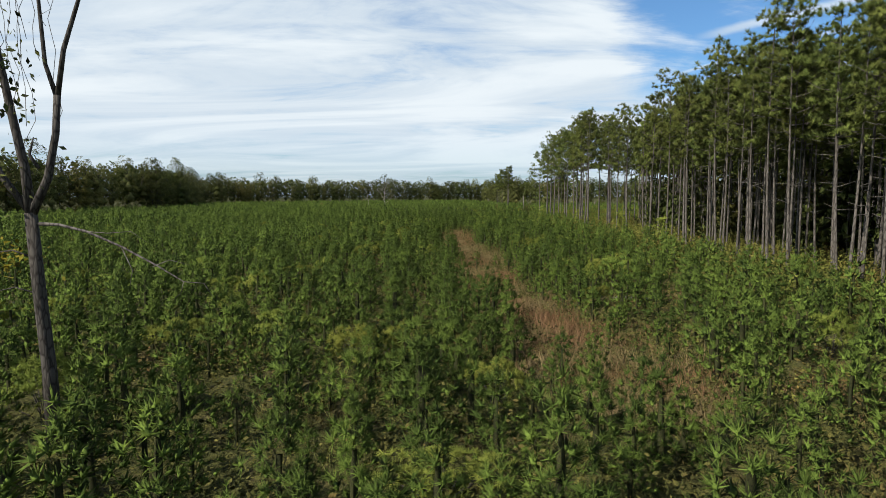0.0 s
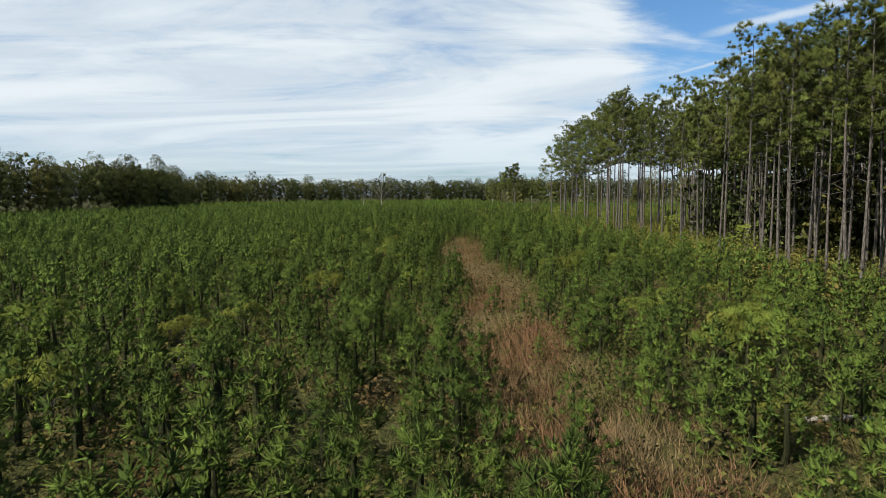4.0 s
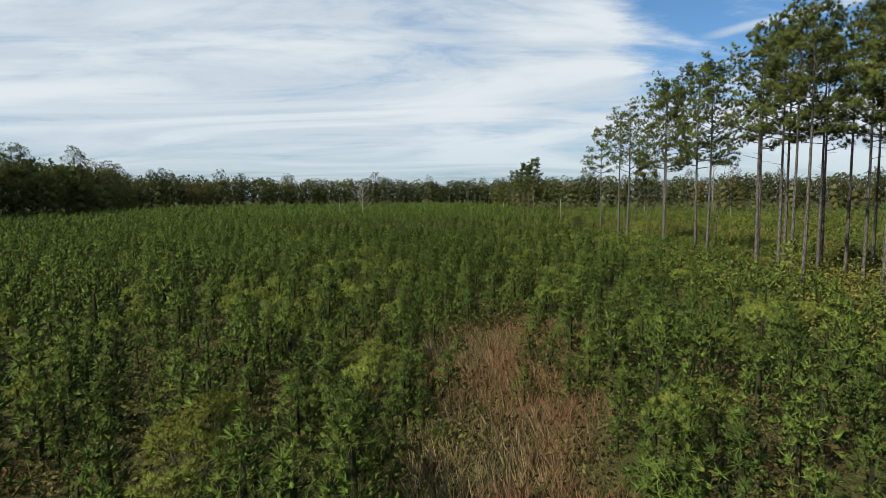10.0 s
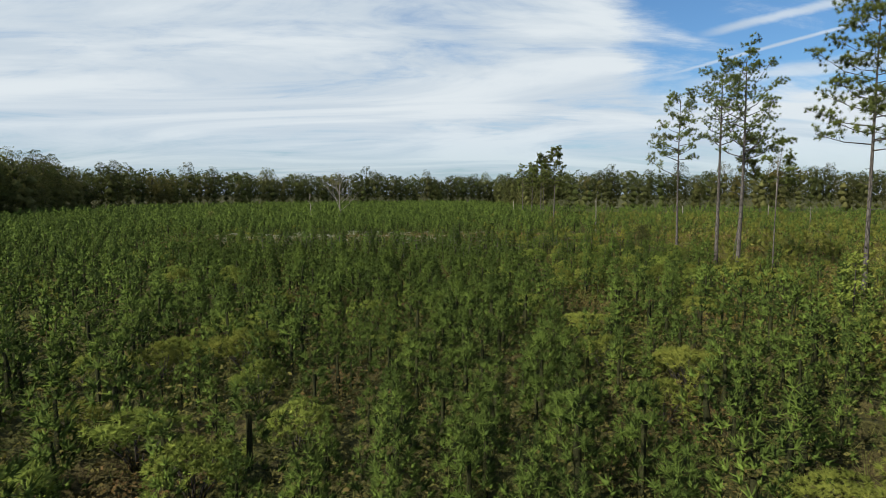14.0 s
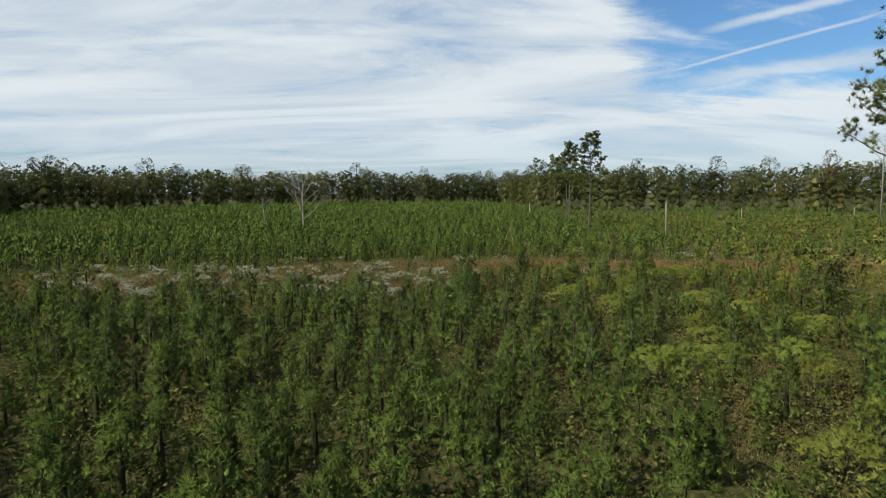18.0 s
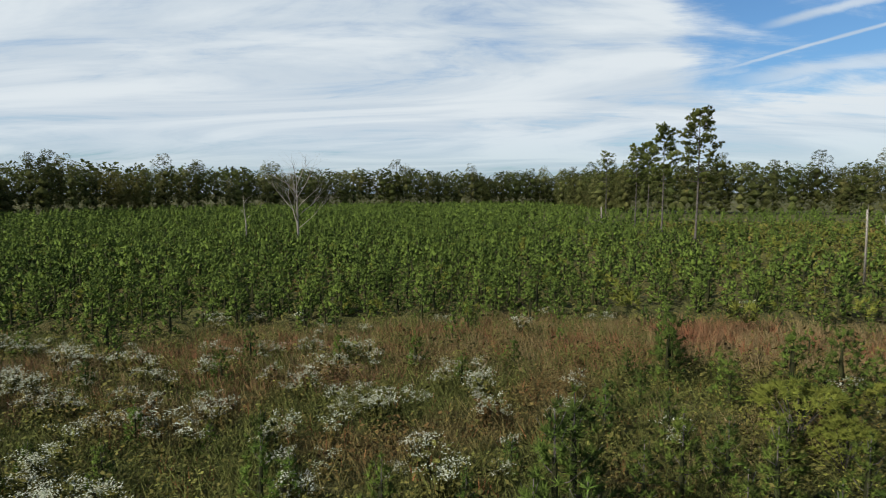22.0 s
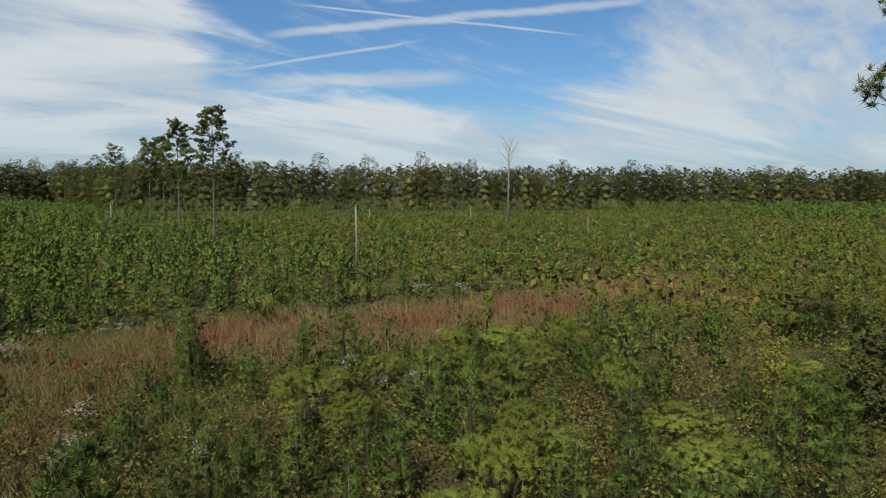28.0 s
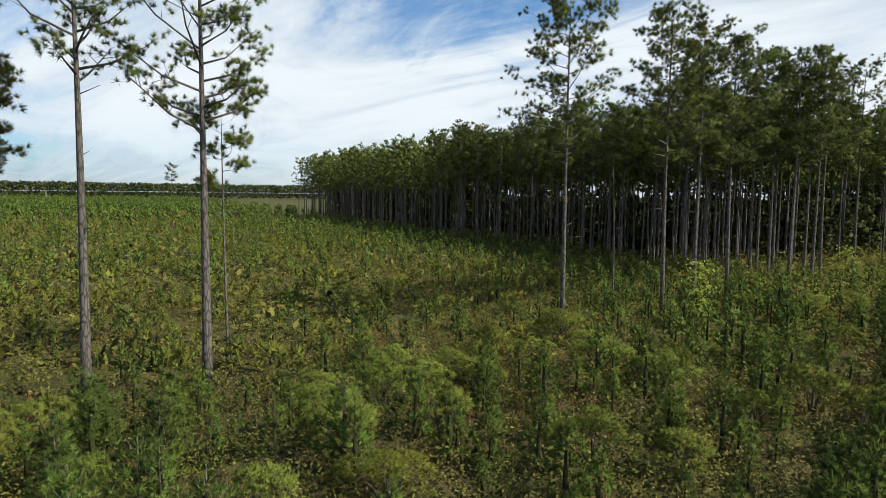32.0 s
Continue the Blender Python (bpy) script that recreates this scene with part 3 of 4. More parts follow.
def lone_pine(xy, top, bare, reach, limbs, girth, label, twigs=7, tufts=5, count=50, lean=(0, 0), low=5, length=0.32, width=0.025, fork=0.0):
    height = top - float(ground_height(*xy))
    trunk, arms, needles = tall_pine(height, bare, reach, limbs, twigs, tufts, count, length, width, girth, 0.25, low, fork)
    return set_tree("pine_tree", label, "pine tree", "lone tall pines", xy, tube_mesh("trunk", trunk, BARK, 10), [tube_mesh("limb", a, BARK, 5) for a in arms], mesh_of("needles", needles, None, OLD), lean=lean)


e_one = lone_pine((36.6, 242.9), 22.8, 0.58, 3.0, 22, 0.20, "tall pine with a high crown and one long low dead limb")
def paint_mark(tree, z, girth):
    """A hand-wide dab of white paint round the trunk's field side."""
    bm = bmesh.new()
    rows = [[bm.verts.new((math.cos(a) * girth, math.sin(a) * girth, z + h + 0.02 * math.sin(a * 9))) for a in np.linspace(2.2, 4.2, 9)] for h in (0, 0.13, 0.26)]
    for a, b in zip(rows, rows[1:]):
        for i in range(8):
            bm.faces.new((a[i], a[i + 1], b[i + 1], b[i]))
    me = bpy.data.meshes.new("paint_mark")
    bm.to_mesh(me)
    bm.free()
    me.materials.append(PAINT)
    part("paint_mark", me, tree, "weathered white paint dab")


lone_pine((37.0, 230.3), 23.6, 0.62, 3.8, 26, 0.27, "tall open-crowned pine with bare lower trunk", twigs=5, tufts=4, fork=0.5)
lone_pine((37.0, 224.4), 24.4, 0.52, 5.2, 30, 0.28, "tall pine with wide forked limbs and dark scorched base", fork=0.4)
lone_pine((41.6, 235.5), 16.0, 0.66, 1.5, 13, 0.11, "slender leaning pine with a small ragged crown", lean=(0.13, 0.04))
lone_pine((40.2, 222.2), 14.2, 0.66, 2.0, 9, 0.10, "slender young pine with few bare limbs", lean=(0, 0.04))
lone_pine((34.8, 198.2), 23.6, 0.5, 4.6, 36, 0.20, "tall straight pine with airy crown above yellow brush")
lone_pine((31.8, 189.6), 23.4, 0.5, 4.2, 36, 0.20, "tall straight pine with narrow dense crown")
lone_pine((33.5, 182.5), 24.0, 0.48, 4.4, 36, 0.22, "tall straight pine beside a leafy sapling")
lone_pine((32.9, 177.7), 23.8, 0.5, 4.0, 34, 0.20, "tall straight pine in the thinned strip")
lone_pine((31.7, 163.0), 23.6, 0.54, 3.0, 28, 0.20, "tall straight pine at the forest corner")
lone_pine((38.0, 153.8), 23.6, 0.54, 3.0, 28, 0.20, "tall straight pine at the forest corner")
for spot in ((33.0, 165.4), (33.1, 161.6), (32.6, 158.6), (35.4, 164.8), (31.0, 153.8), (37.7, 162.8), (41.7, 168.8), (39.3, 161.0), (38.5, 157.2), (30.0, 142.0), (45.0, 165.5)):
    lone_pine(spot, 23.4 + (spot[0] * 7 % 1.6), 0.54, 3.5, 24, 0.19, "tall straight pine at the forest corner", tufts=4)
lone_pine((36, 342), 21.8, 0.46, 3.6, 30, 0.22, "lone tall pine with broad dense crown in the field", width=0.07)
lone_pine((34.3, 356), 20.4, 0.5, 3.2, 24, 0.2, "tall pine with rounded crown in the field", width=0.07)
lone_pine((35, 381), 18.5, 0.55, 2.8, 20, 0.18, "smaller tall pine with thin crown in the field", width=0.07)
lone_pine((41.8, 397), 20.5, 0.66, 2.4, 16, 0.16, "thin pine with a tuft of crown", width=0.07)
lone_pine((38.0, 188.0), 15.0, 0.8, 1.2, 7, 0.09, "slender dark leaning pine with hardly any crown", lean=(0.06, 0.1), tufts=2)
lone_pine((40, 443), 21.0, 0.42, 3.8, 26, 0.2, "tall pine at the wood's edge", width=0.09, count=14)
lone_pine((260, 172), 19.0, 0.66, 2.4, 14, 0.18, "far thin pine standing alone in the field", width=0.15, count=7)
lone_pine((400, 262), 15.5, 0.7, 3.0, 14, 0.2, "far thin pine standing alone in the field", width=0.2, count=7)


paint_mark(e_one, 0.8, 0.235)


def long_limb(tree, root, tip):
    """A long rising side limb with clumps of needles at its end."""
    root, tip = np.array(root), np.array(tip)
    knee = root * 0.55 + tip * 0.45 - (0, 0, 0.35)
    runs, places = [([root, knee, tip], (0.075, 0.055, 0.02))], []
    for k in range(9):
        c = knee + (tip - knee) * (0.15 + 0.1 * k)
        end = c + rng.uniform(-0.9, 0.9, 3) * (1, 0.7, 0.5) + (0, 0, 0.35)
        runs.append(([c, end], (0.02, 0.008)))
        places += [end + rng.normal(0, 0.24, 3) for _ in range(5)]
    part("limb", tube_mesh("limb", runs, BARK, 5), tree)
    ways = rng.normal(0, 0.4, (len(places), 3)) + (0, 0.2, 0.7)
    part("needles", mesh_of("needles", poms(np.array(places), ways, 0.06, 1.1, 30, 0.36, 0.036, unit(ways + (0, 0, 0.3)), 3), None, OLD), tree)


long_limb(e_one, (0, 0, 11.9), (-4.4, 2.4, 15.0))
long_limb(e_one, (0, 0, 14.2), (-4.0, 0.4, 16.6))
long_limb(e_one, (0, 0, 15.8), (-3.4, 1.6, 18.4))


def pine_forest():
    xs, ys = np.meshgrid(np.arange(29.8, 240, 3.0), np.arange(2, 166, 3.0))
    p = np.c_[xs.ravel(), ys.ravel()] + rng.uniform(-1.45, 1.45, (xs.size, 2))
    north = np.interp(p[:, 0], (29, 58, 100, 234), (163, 160, 153, 129))
    depth = np.minimum(p[:, 0] - 28.5, north - p[:, 1])
    sparse = np.clip((p[:, 1] - 88) / 40, 0, 0.75) * np.clip((41 - p[:, 0]) / 3, 0, 1) + 0.9 * ((p[:, 0] < 42) & (p[:, 1] > 148))
    keep = (p[:, 1] < north) & (depth < 38) & (rng.random(len(p)) > sparse + 0.08)
    p, depth = p[keep], depth[keep]
    height = rng.uniform(20.5, 24.8, len(p))
    kinds = [tall_pine(23.0, 0.52 + 0.04 * (k % 3), 2.6, 23, 5, 2, 34, 0.4, 0.05, 0.15, 0.45, 8, core=0.05) for k in range(5)]
    trunks = [tube_mesh("trunk", k[0] + [a[0] for a in k[1]], BARK, 6) for k in kinds]
    needles = [mesh_of("needles", k[2], None, OLD) for k in kinds]
    edge = np.argsort(depth + rng.uniform(0, 2, len(p)) + np.where(p[:, 0] > 120, 30, 0))
    for i in edge[:240]:
        k = int(rng.integers(0, 5))
        set_tree("plantation_pine", "tall slim pine with bare trunk at the forest edge", "pine tree", "pine forest edge", tuple(p[i]), trunks[k], [], needles[k], rng.uniform(0, 6.28), height[i] / 23.0, tuple(rng.normal(0, 0.014, 2)))
    rest = edge[240:]
    at, s, turn, kind = on_ground(p[rest]), height[rest] / 23.0, rng.uniform(0, 6.28, len(rest)), rng.integers(0, 3, len(rest))
    light = [tall_pine(23.0, 0.5, 2.7, 15, 3, 2, 3, 0.65, 0.18, 0.165, 0.4, 0, core=0.3)[2] for _ in range(3)]
    tagged(new("forest_canopy", mesh_of("forest_canopy", np.concatenate([spread_copies(light[k], at[kind == k], s[kind == k], turn[kind == k]) for k in range(3)]), None, OLD)), "dark green canopy of the pine forest's inside", "pine forest", kind="stuff")
    ring = np.array([(math.cos(a), math.sin(a)) for a in (0, 1.2566, 2.5133, 3.7699, 5.0265)])
    quads = [[(*ring[i] * 0.17, -0.2), (*ring[i - 4] * 0.17, -0.2), (*ring[i - 4] * 0.09, 14.5), (*ring[i] * 0.09, 14.5)] for i in range(5)]
    tagged(new("forest_trunks", mesh_of("forest_trunks", None, spread_copies(np.array(quads), at, s, turn, False), BARK)), "grey-brown straight trunks inside the pine forest", "pine trunks", kind="stuff")
    print("forest", len(p))


pine_forest()


# ---- broadleaf wood round the field ----
def broad_tree(height, reach, clumps, per, size, low=0.04, girth=1.0):
    """Trunk runs, leaves and dense heart of a woodland tree: rounded lobes of leaves on an uneven crown that comes down low at the wood's edge."""
    trunk = [([(0, 0, -0.2), (rng.uniform(-0.2, 0.2), rng.uniform(-0.2, 0.2), height * 0.5), (0, 0, height * 0.9)], (0.24 * girth, 0.16 * girth, 0.05))]
    spots, bulges = [], []
    lop, wave = rng.uniform(0, 6.28, 2)
    for k in range(clumps):
        g = (k + 0.5) / clumps
        z = height * (low + (0.93 - low) * g ** 0.85)
        r = reach * (1 - max(0.0, (g - 0.35) / 0.68) ** 2.0) ** 0.5 * (0.6 + 0.4 * min(1, g * 2.5))
        a = k * 2.39996 + rng.uniform(-0.5, 0.5)
        r *= rng.uniform(0.62, 1.0) * (1 + 0.2 * math.cos(a - lop) + 0.16 * math.sin(g * 9 + wave + a))
        c = np.array([math.cos(a) * r, math.sin(a) * r, z])
        if k % 3 == 0:
            trunk.append(([(0, 0, z * 0.8), tuple(c * (0.7, 0.7, 1))], (0.07, 0.02)))
        lobe = reach * rng.uniform(0.2, 0.46)
        v = unit(rng.normal(size=(per, 3)) + np.array([math.cos(a), math.sin(a), 0.7]) * 0.5)
        spots.append(c + v * lobe * rng.uniform(0.55, 1.08, (per, 1)) * (1, 1, 0.8))
        bulges.append(unit(v + np.array([math.cos(a) * 0.5, math.sin(a) * 0.5, 0.3])))
    levels = np.arange(0.12, 0.8, 0.17)
    mids = np.array([(rng.uniform(-0.15, 0.15) * reach, rng.uniform(-0.15, 0.15) * reach, height * g) for g in levels])
    wide = np.array([reach * 0.38 * (1 - max(0.0, (g - 0.4) / 0.6) ** 2.0) ** 0.5 for g in levels])
    heart = poms(mids, np.tile((0, 0, 1.0), (len(mids), 1)), wide, 1.3, 0, 0, 0, np.zeros((len(mids), 3)), 7)
    return trunk, leaves(np.concatenate(spots), size, 0.5, np.concatenate(bulges)), heart


def wood():
    kinds = []
    for k in range(7):
        h = (22, 19, 26, 21, 24, 17, 23)[k]
        t, l, hearts = broad_tree(h, (5.2, 5.6, 4.3, 6.0, 4.8, 5.6, 3.8)[k], 46, 66, 0.23)
        kinds.append((tube_mesh("trunk", t, BARK_DARK, 5), mesh_of("crown", hearts, l, BROAD_PALE if k in (1, 4) else BROAD), l))
    along, total = [], 0.0
    for (ax, ay), (bx, by) in zip(WOOD, WOOD[1:]):
        d = math.hypot(bx - ax, by - ay)
        for s in np.arange(0, d, 4.3):
            along.append((ax + (bx - ax) * s / d, ay + (by - ay) * s / d, -(by - ay) / d, (bx - ax) / d))
    front, back = [], []
    for x, y, nx, ny in along:
        front.append((x + rng.normal(0, 1.6), y + rng.normal(0, 1.6)))
        for row in (5.0, 10.0, 16.0):
            back.append((x + nx * row * (1 if nx < 0 or ny > 0 else -1) + rng.normal(0, 2), y + ny * row + rng.normal(0, 2)))
    print("wood", len(front), len(back))
    for n, xy in enumerate(front):
        k = int(rng.integers(0, 7))
        tree = tagged(new("woodland_tree"), ("pale yellow-green" if k in (1, 4) else "dark green") + " leafy tree in the wood's edge", "tree", "trees round the field")
        tree.matrix_world = Matrix.LocRotScale((*xy, float(ground_height(*xy))), Euler((0, 0, rng.uniform(0, 6.28))), Vector((rng.uniform(0.8, 1.15), rng.uniform(0.8, 1.15), rng.uniform(0.72, 1.1))))
        part("trunk", kinds[k][0], tree)
        part("crown", kinds[k][1], tree)
    at = on_ground(back)
    kind = rng.integers(0, 3, len(at))
    parts = [spread_copies(broad_tree(22, 5.5, 22, 9, 0.75, 0.3)[1], at[kind == k], rng.uniform(0.7, 1.05, (kind == k).sum()), rng.uniform(0, 6.28, (kind == k).sum())) for k in range(3)]
    tagged(new("wood_behind", mesh_of("wood_behind", None, np.concatenate(parts), BROAD)), "dark green trees deeper in the wood", "woods", kind="stuff")
    far = []
    for az in np.arange(70, 122, 0.16):
        for d in (840, 880):
            v = heading(az + rng.uniform(-0.08, 0.08)) * (d + rng.uniform(-12, 12))
            far.append((1.5 + v.x, 234 + v.y))
    far_tree = broad_tree(20, 5.0, 16, 6, 1.3, 0.1)[1]
    at = on_ground(far)
    tagged(new("far_pine_line", mesh_of("far_pine_line", None, spread_copies(far_tree, at, rng.uniform(0.9, 1.02, len(at)), rng.uniform(0, 6.28, len(at))), BROAD)), "far dark line of pines along the horizon", "woods", kind="stuff")


wood()


# ---- undergrowth ----
def mound(radius, height, count, size):
    """Leaves of a low leafy mound."""
    a, r = rng.uniform(0, 6.28, count), radius * np.sqrt(rng.random(count))
    z = height * (1 - (r / radius) ** 2 * 0.75) * rng.uniform(0.25, 1.0, count)
    return leaves(np.c_[np.cos(a) * r, np.sin(a) * r, z], size, 0.9, unit(np.c_[np.cos(a) * r / radius, np.sin(a) * r / radius, 0 * a + 0.55]))


def grass_tuft(count, length, width, lean):
    a = rng.uniform(0, 6.28, count)
    base = np.c_[np.cos(a), np.sin(a), 0 * a] * rng.uniform(0, 0.12, (count, 1))
    way = unit(np.c_[np.cos(a) * lean, np.sin(a) * lean, np.ones(count)] + rng.normal(0, 0.15, (count, 3)))
    return blades(base, way, 1, length, width, 0.12, unit(np.c_[np.cos(a) * 0.5, np.sin(a) * 0.5, 0 * a + 0.8]))


def strew(name, label, category, shapes, xy, size, mat, lift=0.0):
    """One object of stuff: copies of a few shapes over many spots."""
    at, kind, turn = on_ground(xy, lift), rng.integers(0, len(shapes), len(xy)), rng.uniform(0, 6.28, len(xy))
    parts = [spread_copies(sh, at[kind == k], size[kind == k], turn[kind == k]) for k, sh in enumerate(shapes)]
    faces = np.concatenate(parts)
    me = mesh_of(name, faces, None, mat) if faces.shape[1] == 6 else mesh_of(name, None, faces, mat)
    return tagged(new(name, me), label, category, kind="stuff")


def undergrowth():
    def spots(x0, x1, y0, y1, density, test):
        p = scatter(x0, x1, y0, y1, density)
        p = p[~in_wood(p)]
        return p[rng.random(len(p)) < test(p)]

    open_of = lambda p: np.maximum(np.maximum(band(p, CLEARING, 9.0), band(p, MEADOW, 15.0)), band(p, TRACK, 3.6))
    # briars and weeds between the young pines, thick where the camera passes
    near = lambda p: ((np.abs(p[:, 0] - 1) < 15) & (p[:, 1] < 262) | (np.hypot(p[:, 0] - 1, p[:, 1] - 234) < 36)) * (1 - 0.6 * open_of(p))
    p = spots(-36, 40, 16, 272, 1.6, near)
    strew("briars", "low green and brown briars between the young pines", "briars", [mound(0.8, 1.1, 34, 0.075) for _ in range(4)], p, rng.uniform(0.6, 1.4, len(p)), BRIAR, 0.18)
    xs, ys = np.arange(-84, 96, 0.7), np.arange(14, 344, 0.7)
    gx, gy = np.meshgrid(xs, ys)
    gx, gy = gx + rng.uniform(-0.2, 0.2, gx.shape), gy + rng.uniform(-0.2, 0.2, gy.shape)
    flat = np.c_[gx.ravel(), gy.ravel()]
    rough = rng.normal(size=gx.shape)
    for _ in range(2):
        rough = (rough + np.roll(rough, 1, 0) + np.roll(rough, 1, 1) + np.roll(np.roll(rough, 1, 0), 1, 1)) / 2
    lift = np.clip(0.26 + 0.13 * rough + 0.12 * rng.normal(size=gx.shape), 0.03, 1.3) * (1 - 0.85 * np.clip(open_of(flat) * 1.8, 0, 1)).reshape(gx.shape)
    rim = np.minimum(np.minimum(gx + 84, 95.5 - gx), np.minimum(gy - 14, 343 - gy)) < 1.0
    v = np.stack([gx, gy, ground_height(gx, gy) + np.where(rim, -0.1, lift)], -1)
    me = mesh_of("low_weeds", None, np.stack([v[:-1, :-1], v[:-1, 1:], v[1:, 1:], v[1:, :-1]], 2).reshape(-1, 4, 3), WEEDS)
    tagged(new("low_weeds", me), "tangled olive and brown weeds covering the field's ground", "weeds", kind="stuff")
    p = spots(-80, 92, 20, 340, 0.26, lambda q: (~in_forest(q) & (near(q) < 0.05)) * 1.0)
    strew("far_briars", "olive and brown briars over the field", "briars", [mound(1.2, 1.1, 22, 0.13) for _ in range(4)], p, rng.uniform(0.6, 1.4, len(p)), BRIAR)
    # straw-coloured grass on the old track and in the clearing
    p = np.concatenate([spots(-4, 12, 30, 145, 9.0, lambda q: np.clip(band(q, TRACK, 4.6) * 2, 0, 1)), spots(-48, 64, 240, 284, 9.0, lambda q: np.clip(band(q, CLEARING, 8.0) * 1.8, 0, 1))])
    strew("straw_grass", "dry straw-coloured bunch grass", "grass", [grass_tuft(9, 0.85, 0.036, 0.4) for _ in range(4)], p, rng.uniform(0.6, 1.35, len(p)), STRAW)
    p = np.concatenate([spots(-48, 12, 238, 280, 9.0, lambda q: np.clip(np.maximum(band(q, MEADOW, 18.0), band(q, CLEARING, 9.0)) * 1.8, 0, 1)), spots(-16, 34, 18, 268, 2.0, lambda q: 0.6 + 0 * q[:, 0])])
    strew("green_grass", "green arching grass blades among weeds", "grass", [grass_tuft(7, 0.9, 0.036, 0.55) for _ in range(4)], p, rng.uniform(0.6, 1.4, len(p)), GREEN_GRASS)
    p = spots(-48, 62, 244, 282, 1.6, lambda q: np.clip(band(q, CLEARING, 5.5) * 1.6 - 0.1, 0, 1) * (0.5 + 0.5 * (q[:, 0] > -2)))
    strew("red_grass", "rust-red seed heads standing in dry grass", "grass", [grass_tuft(6, 0.95, 0.06, 0.25) for _ in range(4)], p, rng.uniform(0.7, 1.2, len(p)), RUST)
    p = spots(-48, 12, 240, 280, 0.9, lambda q: np.clip(band(q, MEADOW, 17.0) * 2 + band(q, CLEARING, 9.0), 0, 1))
    strew("meadow_weeds", "brown and olive tangled weeds in the meadow", "weeds", [mound(0.6, 0.9, 46, 0.055) for _ in range(4)], p, rng.uniform(0.6, 1.4, len(p)), BRIAR)
    p = spots(-48, 12, 240, 280, 1.0, lambda q: np.clip(band(q, MEADOW, 16.0) * 1.5, 0, 1) * (np.sin(q[:, 0] * 0.8 + q[:, 1]) > 0.1))
    strew("red_weeds", "rust-red dock stalks in the meadow", "weeds", [grass_tuft(5, 0.8, 0.06, 0.3) for _ in range(3)], p, rng.uniform(0.7, 1.2, len(p)), RUST)
    # leafy scrub under and along the forest
    p = spots(22, 60, 10, 182, 0.75, lambda q: np.clip(1.2 - np.abs(q[:, 0] - 29) / 20, 0.25, 1) * (q[:, 1] < np.interp(q[:, 0], (23, 60), (182, 176))))
    strew("forest_scrub", "yellow-green scrub along the forest edge", "scrub", [mound(1.3, 2.4, 90, 0.1) for _ in range(4)], p, rng.uniform(0.4, 1.5, len(p)), SCRUB)
    p = spots(40, 236, 60, 162, 0.14, lambda q: in_forest(q) * 1.0)
    strew("forest_floor_scrub", "dark scrub on the forest floor", "scrub", [mound(1.6, 2.6, 34, 0.3) for _ in range(3)], p, rng.uniform(0.6, 1.4, len(p)), BRIAR)
    q = scatter(32, 236, 20, 162, 0.1)
    q = q[in_forest(q)]
    inside = np.minimum(q[:, 0] - 28.5, np.interp(q[:, 0], (29, 58, 100, 234), (163, 160, 153, 129)) - q[:, 1])
    q = q[(inside > 11) & (inside < 42) & ((q[:, 1] < 142) | (q[:, 0] > 52))]
    strew("forest_understory", "dark leafy understory trees inside the pine forest", "understory trees", [broad_tree(10, 2.6, 14, 14, 0.4, 0.02)[1] for _ in range(3)], q, rng.uniform(0.6, 1.3, len(q)), BROAD)
    p = np.concatenate([spots(9, 27, 15, 78, 0.22, lambda q: 0.7 + 0 * q[:, 0]), spots(12, 72, 176, 266, 0.5, lambda q: 0.8 + 0 * q[:, 0])])
    strew("low_scrub", "low yellow-green and brown scrub between pines", "scrub", [mound(0.9, 1.5, 70, 0.075) for _ in range(4)], p, rng.uniform(0.5, 1.3, len(p)), SCRUB)
    p = np.concatenate([spots(8, 28, 14, 120, 3.0, lambda q: np.clip(np.sin(q[:, 0] * 0.5 + q[:, 1] * 0.21) + 0.3, 0, 1)), spots(8, 72, 180, 262, 2.6, lambda q: np.clip(np.sin(q[:, 0] * 0.4 - q[:, 1] * 0.3) + 0.4, 0, 1))])
    strew("tan_grass", "tan bunch grass in gaps between the pines", "grass", [grass_tuft(7, 0.85, 0.04, 0.4) for _ in range(4)], p, rng.uniform(0.6, 1.3, len(p)), STRAW)
    p = spots(9, 76, 174, 272, 1.0, lambda q: (1 - 0.8 * open_of(q)) * np.clip(0.75 + 0.4 * np.sin(q[:, 0] * 0.33 + 1.7 * np.sin(q[:, 1] * 0.21)), 0, 1))
    strew("mixed_scrub", "yellow-green knee-high scrub and weeds", "scrub", [mound(0.95, 1.05, 52, 0.062) for _ in range(5)], p, rng.uniform(0.6, 1.35, len(p)), SCRUB, 0.1)
    p = spots(44, 330, 150, 420, 0.13, lambda q: ~in_forest(q) * 1.0)
    strew("far_scrub", "olive and yellow scrub over the far field", "scrub", [mound(1.9, 1.3, 20, 0.34) for _ in range(4)], p, rng.uniform(0.6, 1.3, len(p)), SCRUB)
    # yellowing brush by the thinned strip of tall pines
    p = np.concatenate([spots(21, 42, 178, 216, 0.9, lambda q: 0.5 + 0 * q[:, 0]), spots(26, 34, 128, 150, 0.3, lambda q: 0.4 + 0 * q[:, 0])])
    strew("yellow_brush", "yellow and orange autumn brush", "brush", [mound(0.7, 0.9, 30, 0.1) for _ in range(3)], p, rng.uniform(0.7, 1.4, len(p)), GOLD)


undergrowth()


